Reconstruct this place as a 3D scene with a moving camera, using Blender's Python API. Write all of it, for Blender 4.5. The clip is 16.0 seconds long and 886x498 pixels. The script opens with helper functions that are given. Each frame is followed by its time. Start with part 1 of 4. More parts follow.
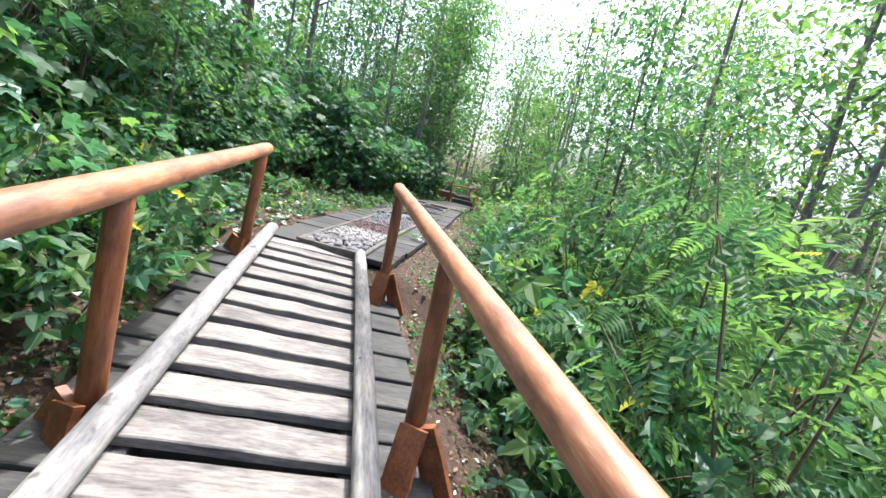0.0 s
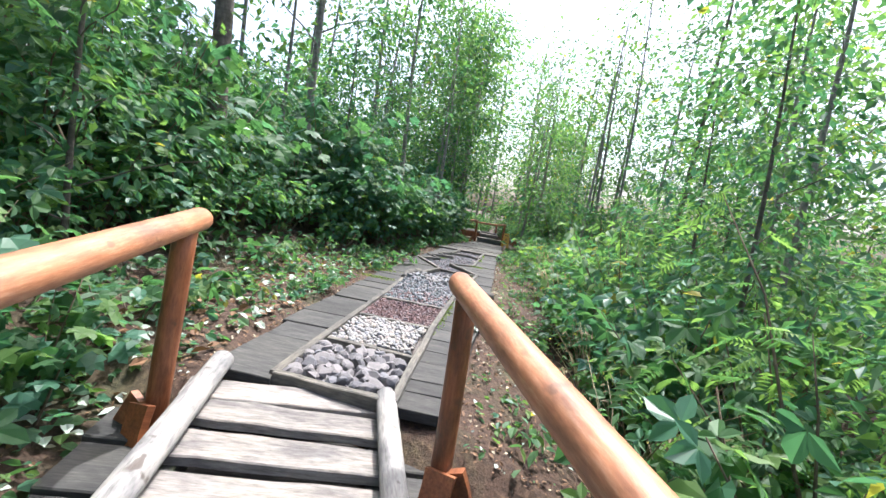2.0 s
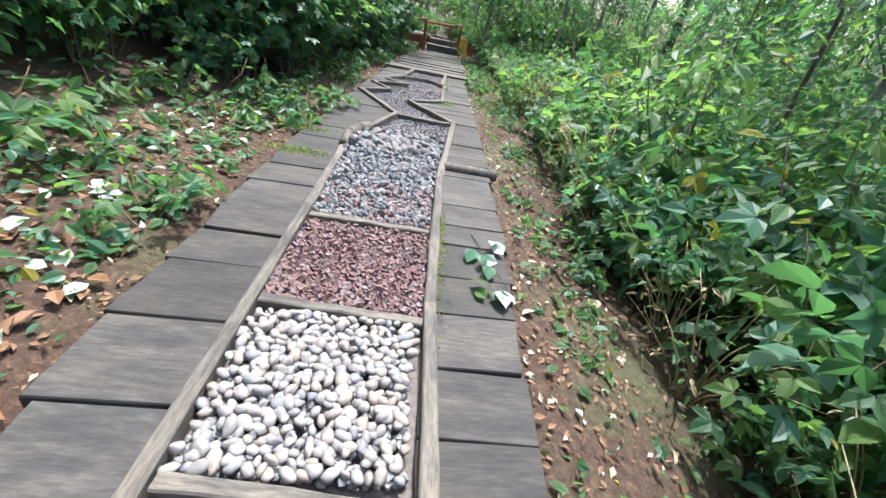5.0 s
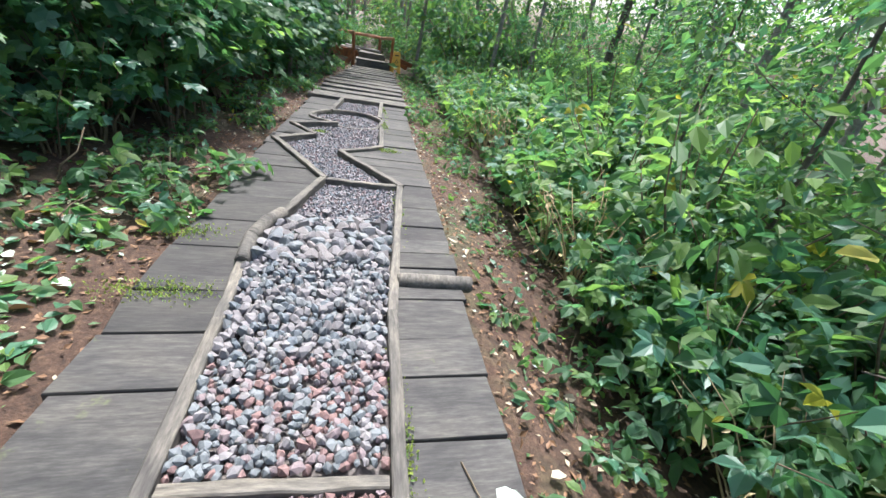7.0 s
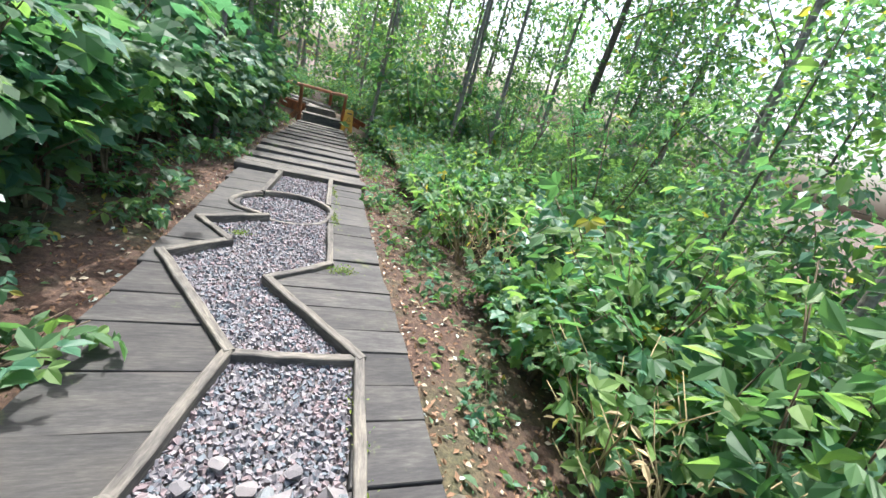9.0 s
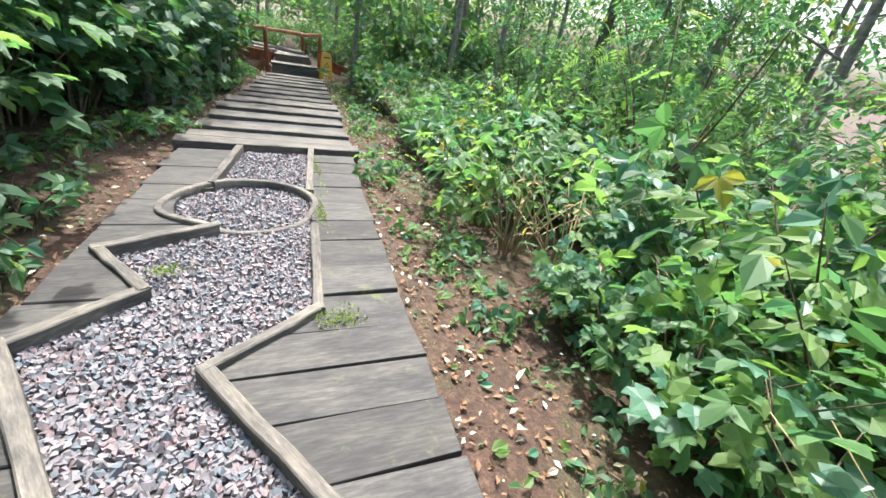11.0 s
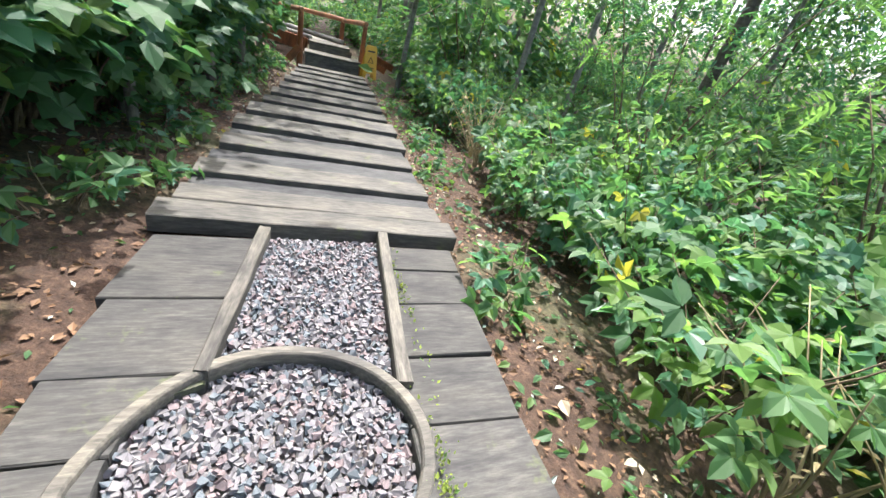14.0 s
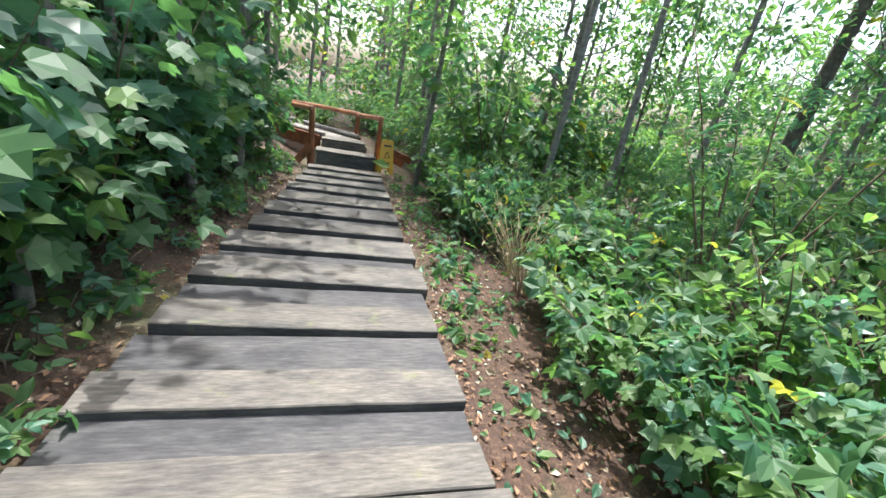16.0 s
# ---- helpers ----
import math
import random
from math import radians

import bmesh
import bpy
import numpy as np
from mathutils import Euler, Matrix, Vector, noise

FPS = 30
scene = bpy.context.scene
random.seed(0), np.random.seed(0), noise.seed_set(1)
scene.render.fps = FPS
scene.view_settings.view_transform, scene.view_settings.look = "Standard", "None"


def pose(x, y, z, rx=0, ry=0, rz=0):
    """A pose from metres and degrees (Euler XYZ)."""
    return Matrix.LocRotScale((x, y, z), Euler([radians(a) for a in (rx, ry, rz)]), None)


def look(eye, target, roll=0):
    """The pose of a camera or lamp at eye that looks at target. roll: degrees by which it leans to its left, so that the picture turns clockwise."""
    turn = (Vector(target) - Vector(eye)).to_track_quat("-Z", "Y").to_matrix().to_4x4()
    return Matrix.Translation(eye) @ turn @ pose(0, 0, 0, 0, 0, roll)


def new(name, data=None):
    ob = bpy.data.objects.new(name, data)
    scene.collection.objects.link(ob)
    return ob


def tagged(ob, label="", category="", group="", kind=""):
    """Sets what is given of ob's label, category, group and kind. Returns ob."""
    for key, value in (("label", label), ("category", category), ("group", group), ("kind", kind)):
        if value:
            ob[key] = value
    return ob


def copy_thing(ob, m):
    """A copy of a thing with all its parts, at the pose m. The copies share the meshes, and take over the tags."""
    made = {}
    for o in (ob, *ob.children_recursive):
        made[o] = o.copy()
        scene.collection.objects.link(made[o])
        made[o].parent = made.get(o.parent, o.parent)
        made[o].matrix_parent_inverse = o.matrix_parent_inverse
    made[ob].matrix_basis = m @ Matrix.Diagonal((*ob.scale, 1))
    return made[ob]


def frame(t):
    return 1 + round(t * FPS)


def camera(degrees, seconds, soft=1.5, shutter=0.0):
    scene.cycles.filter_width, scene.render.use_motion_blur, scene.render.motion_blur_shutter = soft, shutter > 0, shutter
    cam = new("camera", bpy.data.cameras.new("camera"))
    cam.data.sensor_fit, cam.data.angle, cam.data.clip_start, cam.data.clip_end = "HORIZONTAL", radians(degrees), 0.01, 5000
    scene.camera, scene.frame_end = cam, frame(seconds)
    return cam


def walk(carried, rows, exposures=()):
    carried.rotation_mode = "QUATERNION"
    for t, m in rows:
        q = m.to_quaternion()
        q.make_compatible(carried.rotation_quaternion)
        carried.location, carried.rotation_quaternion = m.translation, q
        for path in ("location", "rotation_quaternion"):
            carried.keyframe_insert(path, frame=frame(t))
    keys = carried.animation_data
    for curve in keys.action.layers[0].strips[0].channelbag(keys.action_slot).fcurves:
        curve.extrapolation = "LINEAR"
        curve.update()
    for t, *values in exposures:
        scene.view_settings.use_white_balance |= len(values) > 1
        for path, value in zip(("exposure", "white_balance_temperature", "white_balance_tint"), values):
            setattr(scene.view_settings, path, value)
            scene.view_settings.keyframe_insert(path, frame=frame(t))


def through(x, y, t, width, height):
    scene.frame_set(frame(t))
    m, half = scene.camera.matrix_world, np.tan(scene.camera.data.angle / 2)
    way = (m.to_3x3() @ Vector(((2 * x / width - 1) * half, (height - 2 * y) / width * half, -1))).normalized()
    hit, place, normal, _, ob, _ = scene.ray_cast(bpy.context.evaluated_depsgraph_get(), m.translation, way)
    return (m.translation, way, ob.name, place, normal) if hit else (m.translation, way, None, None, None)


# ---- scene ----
cam = camera(94.5, 16.0)
EXPOSURE, KELVIN, TINT = 2.0, 5850, 13
PATH = [
    (0, (0.712, 0.276, 1.027), (0.656, 2.244, 0.674), 13.5),
    (0.5, (0.536, 0.826, 1.017), (0.601, 2.792, 0.661), 12.0),
    (1, (0.373, 1.346, 1.063), (0.248, 3.319, 0.759), 12.5),
    (1.5, (0.247, 1.774, 1.119), (0.124, 3.745, 0.798), 11.8),
    (2, (0.115, 2.278, 1.144), (-0.055, 4.259, 0.93), 9.8),
    (2.5, (-0.035, 2.737, 1.125), (-0.235, 4.717, 0.928), 7.4),
    (3, (-0.142, 3.182, 1.101), (-0.158, 5.153, 0.765), 7.0),
    (3.2, (-0.187, 3.382, 1.058), (-0.153, 5.326, 0.586), 7.8),
    (5.3, (-0.404, 4.756, 1.151), (-0.103, 6.384, 0.029), 12.6),
    (5.5, (-0.428, 4.873, 1.137), (-0.089, 6.446, -0.05), 13.3),
    (6, (-0.489, 5.211, 1.28), (0.02, 6.799, 0.176), 15.6),
    (6.5, (-0.43, 5.617, 1.25), (0.124, 7.287, 0.299), 14.0),
    (7, (-0.375, 5.911, 1.346), (0.136, 7.598, 0.401), 11.2),
    (7.5, (-0.419, 6.372, 1.334), (0.063, 8.107, 0.462), 10.6),
    (8, (-0.409, 6.714, 1.422), (0.065, 8.472, 0.596), 9.7),
    (8.5, (-0.359, 7.212, 1.426), (0.233, 8.967, 0.671), 12.9),
    (9, (-0.359, 7.555, 1.468), (0.407, 9.274, 0.789), 16.3),
    (9.2, (-0.402, 7.724, 1.432), (0.355, 9.425, 0.702), 17.5),
    (11.3, (-0.09, 9.153, 1.259), (0.669, 10.753, 0.329), 9.9),
    (11.5, (-0.105, 9.301, 1.312), (0.57, 10.953, 0.409), 12.8),
    (12, (-0.207, 9.66, 1.298), (0.247, 11.473, 0.587), 15.0),
    (12.5, (-0.262, 10.092, 1.271), (0.181, 11.865, 0.46), 12.5),
    (13, (-0.325, 10.396, 1.213), (0.103, 12.116, 0.288), 9.4),
    (13.5, (-0.385, 10.73, 1.232), (0.31, 12.286, 0.187), 13.9),
    (14, (-0.302, 11.095, 1.201), (0.439, 12.686, 0.242), 15.7),
    (14.5, (-0.226, 11.401, 1.253), (0.45, 13.027, 0.305), 14.0),
    (15, (-0.184, 11.802, 1.244), (0.544, 13.451, 0.377), 13.3),
    (15.5, (-0.113, 12.106, 1.293), (0.575, 13.807, 0.497), 11.5),
    (16, (-0.019, 12.435, 1.326), (0.599, 14.207, 0.633), 11.3),
]
walk(cam, [(t, look(eye, target, roll)) for t, eye, target, roll in PATH], exposures=[(0, EXPOSURE - 0.25, KELVIN, TINT), (7, EXPOSURE - 0.2, KELVIN, TINT), (11.5, EXPOSURE + 0.18, KELVIN + 250, TINT), (16, EXPOSURE + 0.18, KELVIN + 200, TINT)])

# ---- world and sun ----
SUN_ELEV, SUN_AZ = radians(66), radians(18)  # azimuth clockwise from +y
world = bpy.data.worlds.new("sky")
scene.world = world
world.use_nodes = True
wn = world.node_tree.nodes
sky = wn.new("ShaderNodeTexSky")
sky.sky_type, sky.sun_disc = "NISHITA", False
sky.sun_elevation, sky.sun_rotation = SUN_ELEV, SUN_AZ
sky.air_density, sky.dust_density, sky.ozone_density = 1.0, 7.0, 1.0
world.node_tree.links.new(sky.outputs[0], wn["Background"].inputs[0])
wn["Background"].inputs[1].default_value = 0.15
sun_data = bpy.data.lights.new("sun", "SUN")
sun_data.energy, sun_data.angle, sun_data.color = 2.7, radians(0.6), (1.0, 0.95, 0.86)
sun = new("sun", sun_data)
sun_from = Vector((math.sin(SUN_AZ) * math.cos(SUN_ELEV), math.cos(SUN_AZ) * math.cos(SUN_ELEV), math.sin(SUN_ELEV)))
sun.matrix_world = look(sun_from * 60, (0, 0, 0))


# ---- materials ----
def ramp_node(nt, fac, stops):
    r = nt.nodes.new("ShaderNodeValToRGB")
    els = r.color_ramp.elements
    els[0].position, els[0].color = stops[0][0], (*stops[0][1], 1)
    els[1].position, els[1].color = 1.0, (*stops[-1][1], 1)
    for p, c in stops[1:]:
        els.new(min(p, 0.999)).color = (*c, 1)
    nt.links.new(fac, r.inputs[0])
    return r.outputs[0]


def noise_node(nt, vec, scale, detail=4.0, rough=0.6):
    n = nt.nodes.new("ShaderNodeTexNoise")
    n.inputs["Scale"].default_value, n.inputs["Detail"].default_value, n.inputs["Roughness"].default_value = scale, detail, rough
    nt.links.new(vec, n.inputs["Vector"])
    return n.outputs["Fac"]


def mix_node(nt, fac, a, b, mode="MIX"):
    m = nt.nodes.new("ShaderNodeMix")
    m.data_type, m.blend_type = "RGBA", mode
    for sock, val in ((m.inputs[0], fac), (m.inputs[6], a), (m.inputs[7], b)):
        if isinstance(val, (int, float)):
            sock.default_value = val
        elif isinstance(val, tuple):
            sock.default_value = (*val, 1)
        else:
            nt.links.new(val, sock)
    return m.outputs[2]


def begin(name):
    m = bpy.data.materials.new(name)
    m.use_nodes = True
    nt = m.node_tree
    return m, nt, nt.nodes["Principled BSDF"], nt.nodes.new("ShaderNodeTexCoord")


def stretch(nt, vec, scale, shift=None):
    mp = nt.nodes.new("ShaderNodeMapping")
    mp.inputs["Scale"].default_value = scale
    nt.links.new(vec, mp.inputs["Vector"])
    if shift is not None:
        nt.links.new(shift, mp.inputs["Location"])
    return mp.outputs[0]


def bumped(nt, bsdf, fac, strength, dist=0.01):
    b = nt.nodes.new("ShaderNodeBump")
    b.inputs["Strength"].default_value, b.inputs["Distance"].default_value = strength, dist
    nt.links.new(fac, b.inputs["Height"])
    nt.links.new(b.outputs[0], bsdf.inputs["Normal"])


def object_shift(nt):
    info = nt.nodes.new("ShaderNodeObjectInfo")
    mul = nt.nodes.new("ShaderNodeVectorMath")
    mul.operation = "SCALE"
    mul.inputs[0].default_value = (37.0, 19.0, 53.0)
    nt.links.new(info.outputs["Random"], mul.inputs["Scale"])
    return mul.outputs[0], info.outputs["Random"]


def wood_material(name, dark, mid, light, along=0, rough=0.85, moss=False, bump=0.5, vary=0.5, spots=0.0):
    """Weathered timber; grain runs along the given local axis."""
    m, nt, bsdf, tc = begin(name)
    shift, rnd = object_shift(nt)
    sc = [42.0, 42.0, 42.0]
    sc[along] = 6.5
    grain = noise_node(nt, stretch(nt, tc.outputs["Object"], sc, shift), 1.6, 6.0, 0.7)
    sc2 = [8.0, 8.0, 8.0]
    sc2[along] = 3.0
    blotch = noise_node(nt, stretch(nt, tc.outputs["Object"], sc2, shift), 0.9, 4.0, 0.65)
    col = ramp_node(nt, grain, [(0.28, dark), (0.5, mid), (0.72, light)])
    stain = ramp_node(nt, blotch, [(0.36, (0.38, 0.39, 0.42)), (0.5, (0.8, 0.8, 0.8)), (0.66, (1.15, 1.12, 1.05))])
    col = mix_node(nt, 0.85, col, stain, "MULTIPLY")
    tone = ramp_node(nt, rnd, [(0.0, (1 - vary, 1 - vary, 1 - vary)), (1.0, (1.0, 1.0, 1.0))])
    col = mix_node(nt, 1.0, col, tone, "MULTIPLY")
    if spots:
        kn = noise_node(nt, stretch(nt, tc.outputs["Object"], (9, 9, 9), shift), 1.3, 2.0, 0.5)
        kf = ramp_node(nt, kn, [(0.66, (0, 0, 0)), (0.72, (spots, spots, spots))])
        col = mix_node(nt, kf, col, (0.045, 0.03, 0.02))
    if moss:
        mf = ramp_node(nt, noise_node(nt, stretch(nt, tc.outputs["Object"], (3, 3, 3), shift), 1.2, 5.0, 0.7), [(0.62, (0, 0, 0)), (0.74, (0.55, 0.55, 0.55))])
        col = mix_node(nt, mf, col, (0.12, 0.15, 0.035))
    nt.links.new(col, bsdf.inputs["Base Color"])
    bsdf.inputs["Roughness"].default_value = rough
    bumped(nt, bsdf, grain, bump, 0.006)
    return m


def stone_material(name, colours, rough=0.75, scale=30.0):
    """Stone whose tone differs from piece to piece."""
    m, nt, bsdf, tc = begin(name)
    shift, rnd = object_shift(nt)
    n = len(colours)
    base = ramp_node(nt, rnd, [(i / max(1, n - 1), c) for i, c in enumerate(colours)])
    sp = noise_node(nt, stretch(nt, tc.outputs["Object"], (1, 1, 1), shift), scale, 5.0, 0.65)
    col = mix_node(nt, 0.7, base, ramp_node(nt, sp, [(0.3, (0.55, 0.55, 0.57)), (0.65, (1.1, 1.08, 1.05))]), "MULTIPLY")
    nt.links.new(col, bsdf.inputs["Base Color"])
    bsdf.inputs["Roughness"].default_value = rough
    bumped(nt, bsdf, sp, 0.35, 0.006)
    return m


def leaf_material(name, col, col2, gloss=0.55, through=0.56):
    m, nt, bsdf, tc = begin(name)
    shift, rnd = object_shift(nt)
    n = noise_node(nt, stretch(nt, tc.outputs["Object"], (1, 1, 1), shift), 5.0, 3.0, 0.6)
    c = ramp_node(nt, n, [(0.3, col), (0.7, col2)])
    tone = ramp_node(nt, rnd, [(0.0, (0.7, 0.78, 0.8)), (1.0, (1.0, 1.0, 0.9))])
    c = mix_node(nt, 1.0, c, tone, "MULTIPLY")
    nt.links.new(c, bsdf.inputs["Base Color"])
    bsdf.inputs["Roughness"].default_value = gloss
    tr = nt.nodes.new("ShaderNodeBsdfTranslucent")
    warm = mix_node(nt, 1.0, c, (1.25, 1.35, 0.85), "MULTIPLY")
    nt.links.new(warm, tr.inputs[0])
    mx = nt.nodes.new("ShaderNodeMixShader")
    mx.inputs[0].default_value = through
    nt.links.new(bsdf.outputs[0], mx.inputs[1])
    nt.links.new(tr.outputs[0], mx.inputs[2])
    nt.links.new(mx.outputs[0], nt.nodes["Material Output"].inputs[0])
    return m


def bark_material(name, dark, light):
    m, nt, bsdf, tc = begin(name)
    shift, rnd = object_shift(nt)
    n1 = noise_node(nt, stretch(nt, tc.outputs["Object"], (9, 9, 3), shift), 2.0, 6.0, 0.7)
    n2 = noise_node(nt, stretch(nt, tc.outputs["Object"], (2, 2, 16), shift), 1.4, 3.0, 0.6)
    c = ramp_node(nt, n1, [(0.3, dark), (0.65, light)])
    c = mix_node(nt, 0.55, c, ramp_node(nt, n2, [(0.4, (0.45, 0.45, 0.42)), (0.6, (1, 1, 1))]), "MULTIPLY")
    nt.links.new(c, bsdf.inputs["Base Color"])
    bsdf.inputs["Roughness"].default_value = 0.9
    bumped(nt, bsdf, n1, 0.6, 0.02)
    return m


def plain_material(name, col, rough=0.6, var=0.2, scale=12.0):
    m, nt, bsdf, tc = begin(name)
    n = noise_node(nt, tc.outputs["Object"], scale, 5.0, 0.65)
    lo = tuple(v * (1 - var) for v in col)
    nt.links.new(ramp_node(nt, n, [(0.35, lo), (0.65, col)]), bsdf.inputs["Base Color"])
    bsdf.inputs["Roughness"].default_value = rough
    bumped(nt, bsdf, n, 0.2, 0.004)
    return m


def ground_material():
    m, nt, bsdf, tc = begin("forest_soil")
    o = tc.outputs["Object"]
    big = noise_node(nt, o, 0.9, 5.0, 0.65)
    fine = noise_node(nt, o, 24.0, 6.0, 0.75)
    grit = noise_node(nt, o, 90.0, 3.0, 0.7)
    soil = ramp_node(nt, fine, [(0.3, (0.018, 0.011, 0.007)), (0.52, (0.058, 0.033, 0.02)), (0.72, (0.125, 0.08, 0.052))])
    green = ramp_node(nt, fine, [(0.3, (0.02, 0.03, 0.012)), (0.7, (0.10, 0.12, 0.05))])
    c = mix_node(nt, ramp_node(nt, big, [(0.5, (0, 0, 0)), (0.68, (0.7, 0.7, 0.7))]), soil, green)
    c = mix_node(nt, 0.5, c, ramp_node(nt, grit, [(0.35, (0.5, 0.48, 0.45)), (0.65, (1.15, 1.1, 1.05))]), "MULTIPLY")
    nt.links.new(c, bsdf.inputs["Base Color"])
    bsdf.inputs["Roughness"].default_value = 0.95
    bumped(nt, bsdf, fine, 0.8, 0.03)
    return m


DECK = wood_material("weathered_deck", (0.03, 0.029, 0.027), (0.056, 0.055, 0.05), (0.1, 0.097, 0.087), 0, moss=True, bump=0.3)
BEAM = wood_material("grey_beam", (0.05, 0.046, 0.038), (0.115, 0.107, 0.09), (0.2, 0.184, 0.152), 0, vary=0.25)
# Darker, cooler wood for the lower boards between the raised steps.
STEP_LOW = wood_material("dark_step_wood", (0.02, 0.021, 0.022), (0.045, 0.046, 0.047), (0.078, 0.079, 0.077), 0, vary=0.3)
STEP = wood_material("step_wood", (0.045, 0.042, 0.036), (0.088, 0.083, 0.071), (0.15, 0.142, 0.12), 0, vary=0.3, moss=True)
TREAD = wood_material("pale_boards", (0.10, 0.088, 0.075), (0.22, 0.20, 0.178), (0.32, 0.30, 0.27), 0, vary=0.2)
LOG = wood_material("bare_log", (0.14, 0.132, 0.124), (0.27, 0.26, 0.245), (0.37, 0.355, 0.335), 2, vary=0.15, spots=0.7)
# Darker stain has the posts' shade put into its colour; rails take the faded one.
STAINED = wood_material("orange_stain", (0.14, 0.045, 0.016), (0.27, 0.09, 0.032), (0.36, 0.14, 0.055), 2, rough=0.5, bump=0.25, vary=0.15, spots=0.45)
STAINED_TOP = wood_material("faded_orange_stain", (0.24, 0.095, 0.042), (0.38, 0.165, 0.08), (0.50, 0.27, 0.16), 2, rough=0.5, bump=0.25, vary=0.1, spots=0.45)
PALE_STONE = stone_material("pale_pebble", [(0.268, 0.246, 0.207), (0.194, 0.190, 0.181), (0.302, 0.294, 0.276), (0.164, 0.173, 0.186), (0.259, 0.216, 0.181), (0.225, 0.229, 0.238)], 0.6)
GREY_ROCK = stone_material("grey_rock", [(0.086, 0.086, 0.095), (0.138, 0.130, 0.130), (0.181, 0.168, 0.164), (0.112, 0.117, 0.130)], 0.8)
BLUE_ROCK = stone_material("blue_grey_chip", [(0.072, 0.086, 0.096), (0.134, 0.149, 0.158), (0.106, 0.125, 0.130), (0.192, 0.192, 0.192)], 0.75)
RED_ROCK = stone_material("red_chip", [(0.096, 0.053, 0.050), (0.144, 0.084, 0.078), (0.184, 0.124, 0.116), (0.120, 0.068, 0.064)], 0.8)
FINE_A = stone_material("grit_grey", [(0.144, 0.139, 0.149)], 0.8)
FINE_B = stone_material("grit_light", [(0.172, 0.166, 0.169)], 0.8)
FINE_C = stone_material("grit_blue", [(0.096, 0.115, 0.130)], 0.8)
FINE_D = stone_material("grit_rose", [(0.160, 0.128, 0.132)], 0.8)
BED = plain_material("gravel_bed", (0.14, 0.125, 0.115), 0.95, 0.5, 60.0)
SOIL = ground_material()
LEAF_DARK = leaf_material("leaf_dark", (0.045, 0.115, 0.055), (0.075, 0.17, 0.075))
LEAF_MID = leaf_material("leaf_mid", (0.068, 0.155, 0.062), (0.105, 0.21, 0.088))
LEAF_LIGHT = leaf_material("leaf_light", (0.125, 0.225, 0.062), (0.18, 0.29, 0.10), through=0.62)
LEAF_YELLOW = leaf_material("leaf_yellow", (0.30, 0.27, 0.04), (0.42, 0.38, 0.08), through=0.62)
# Cool teal here carries the sky's reflection, put into the leaf colour.
LEAF_BLUE = leaf_material("leaf_blue_green", (0.06, 0.155, 0.10), (0.095, 0.22, 0.135), gloss=0.42, through=0.5)
STRAW = leaf_material("dry_stalk", (0.22, 0.17, 0.09), (0.36, 0.29, 0.17), 0.8, 0.1)
LITTER_A = leaf_material("litter_brown", (0.13, 0.065, 0.03), (0.24, 0.13, 0.07), 0.7, 0.1)
LITTER_B = leaf_material("litter_pale", (0.34, 0.27, 0.19), (0.48, 0.41, 0.31), 0.7, 0.1)
LITTER_C = leaf_material("litter_silver", (0.36, 0.42, 0.38), (0.52, 0.57, 0.52), 0.6, 0.1)
MOSS = leaf_material("moss_green", (0.12, 0.17, 0.025), (0.22, 0.27, 0.04), 0.9, 0.2)
BARK = bark_material("grey_bark", (0.10, 0.09, 0.075), (0.30, 0.275, 0.24))
BARK_DARK = bark_material("dark_bark", (0.055, 0.045, 0.035), (0.15, 0.125, 0.095))
TWIG = bark_material("twig_bark", (0.07, 0.05, 0.03), (0.17, 0.13, 0.08))
SIGN = plain_material("yellow_plastic", (0.72, 0.40, 0.04), 0.45, 0.12, 9.0)
INK = plain_material("black_print", (0.02, 0.02, 0.02), 0.5, 0.1)

rng = np.random.default_rng(7)


# ---- mesh helpers ----
def mesh_of(name, verts, faces, mats, slots=None, smooth=False):
    me = bpy.data.meshes.new(name)
    me.from_pydata([tuple(map(float, v)) for v in verts], [], [tuple(map(int, f)) for f in faces])
    for mt in mats:
        me.materials.append(mt)
    if slots is not None:
        me.polygons.foreach_set("material_index", np.asarray(slots, dtype=np.int32))
    if smooth:
        me.polygons.foreach_set("use_smooth", np.ones(len(me.polygons), dtype=bool))
    me.update()
    return me


def child(ob, parent):
    ob.parent = parent
    return ob


def part(name, me, parent, m=None):
    ob = child(new(name, me), parent)
    if m is not None:
        ob.matrix_basis = m
    return ob


def board_mesh(name, lx, ly, lz, mat, seed, wave=0.004, bevel=0.006):
    """A worn board, long in x, its top at z = 0, with eased edges and a slightly uneven top."""
    r = random.Random(seed)
    bm = bmesh.new()
    nx = 6
    rows = []
    for i in range(nx + 1):
        x = lx * (i / nx - 0.5)
        j1, j2, k = r.uniform(-wave, wave) * 1.2, r.uniform(-wave, wave) * 1.2, r.uniform(-wave, wave)
        y0, y1 = -ly / 2 + j1, ly / 2 + j2
        ring = [(x, y0, -lz), (x, y0, -bevel + k), (x, y0 + bevel, k), (x, 0, k - wave * 0.6 + r.uniform(-wave, wave) * 0.5), (x, y1 - bevel, k), (x, y1, -bevel + k), (x, y1, -lz)]
        rows.append([bm.verts.new(p) for p in ring])
    n = len(rows[0])
    for a, b in zip(rows, rows[1:]):
        for i in range(n):
            bm.faces.new((a[i], b[i], b[(i + 1) % n], a[(i + 1) % n]))
    bm.faces.new(rows[0][::1])
    bm.faces.new(rows[-1][::-1])
    bmesh.ops.recalc_face_normals(bm, faces=bm.faces)
    me = bpy.data.meshes.new(name)
    bm.to_mesh(me)
    bm.free()
    me.materials.append(mat)
    return me


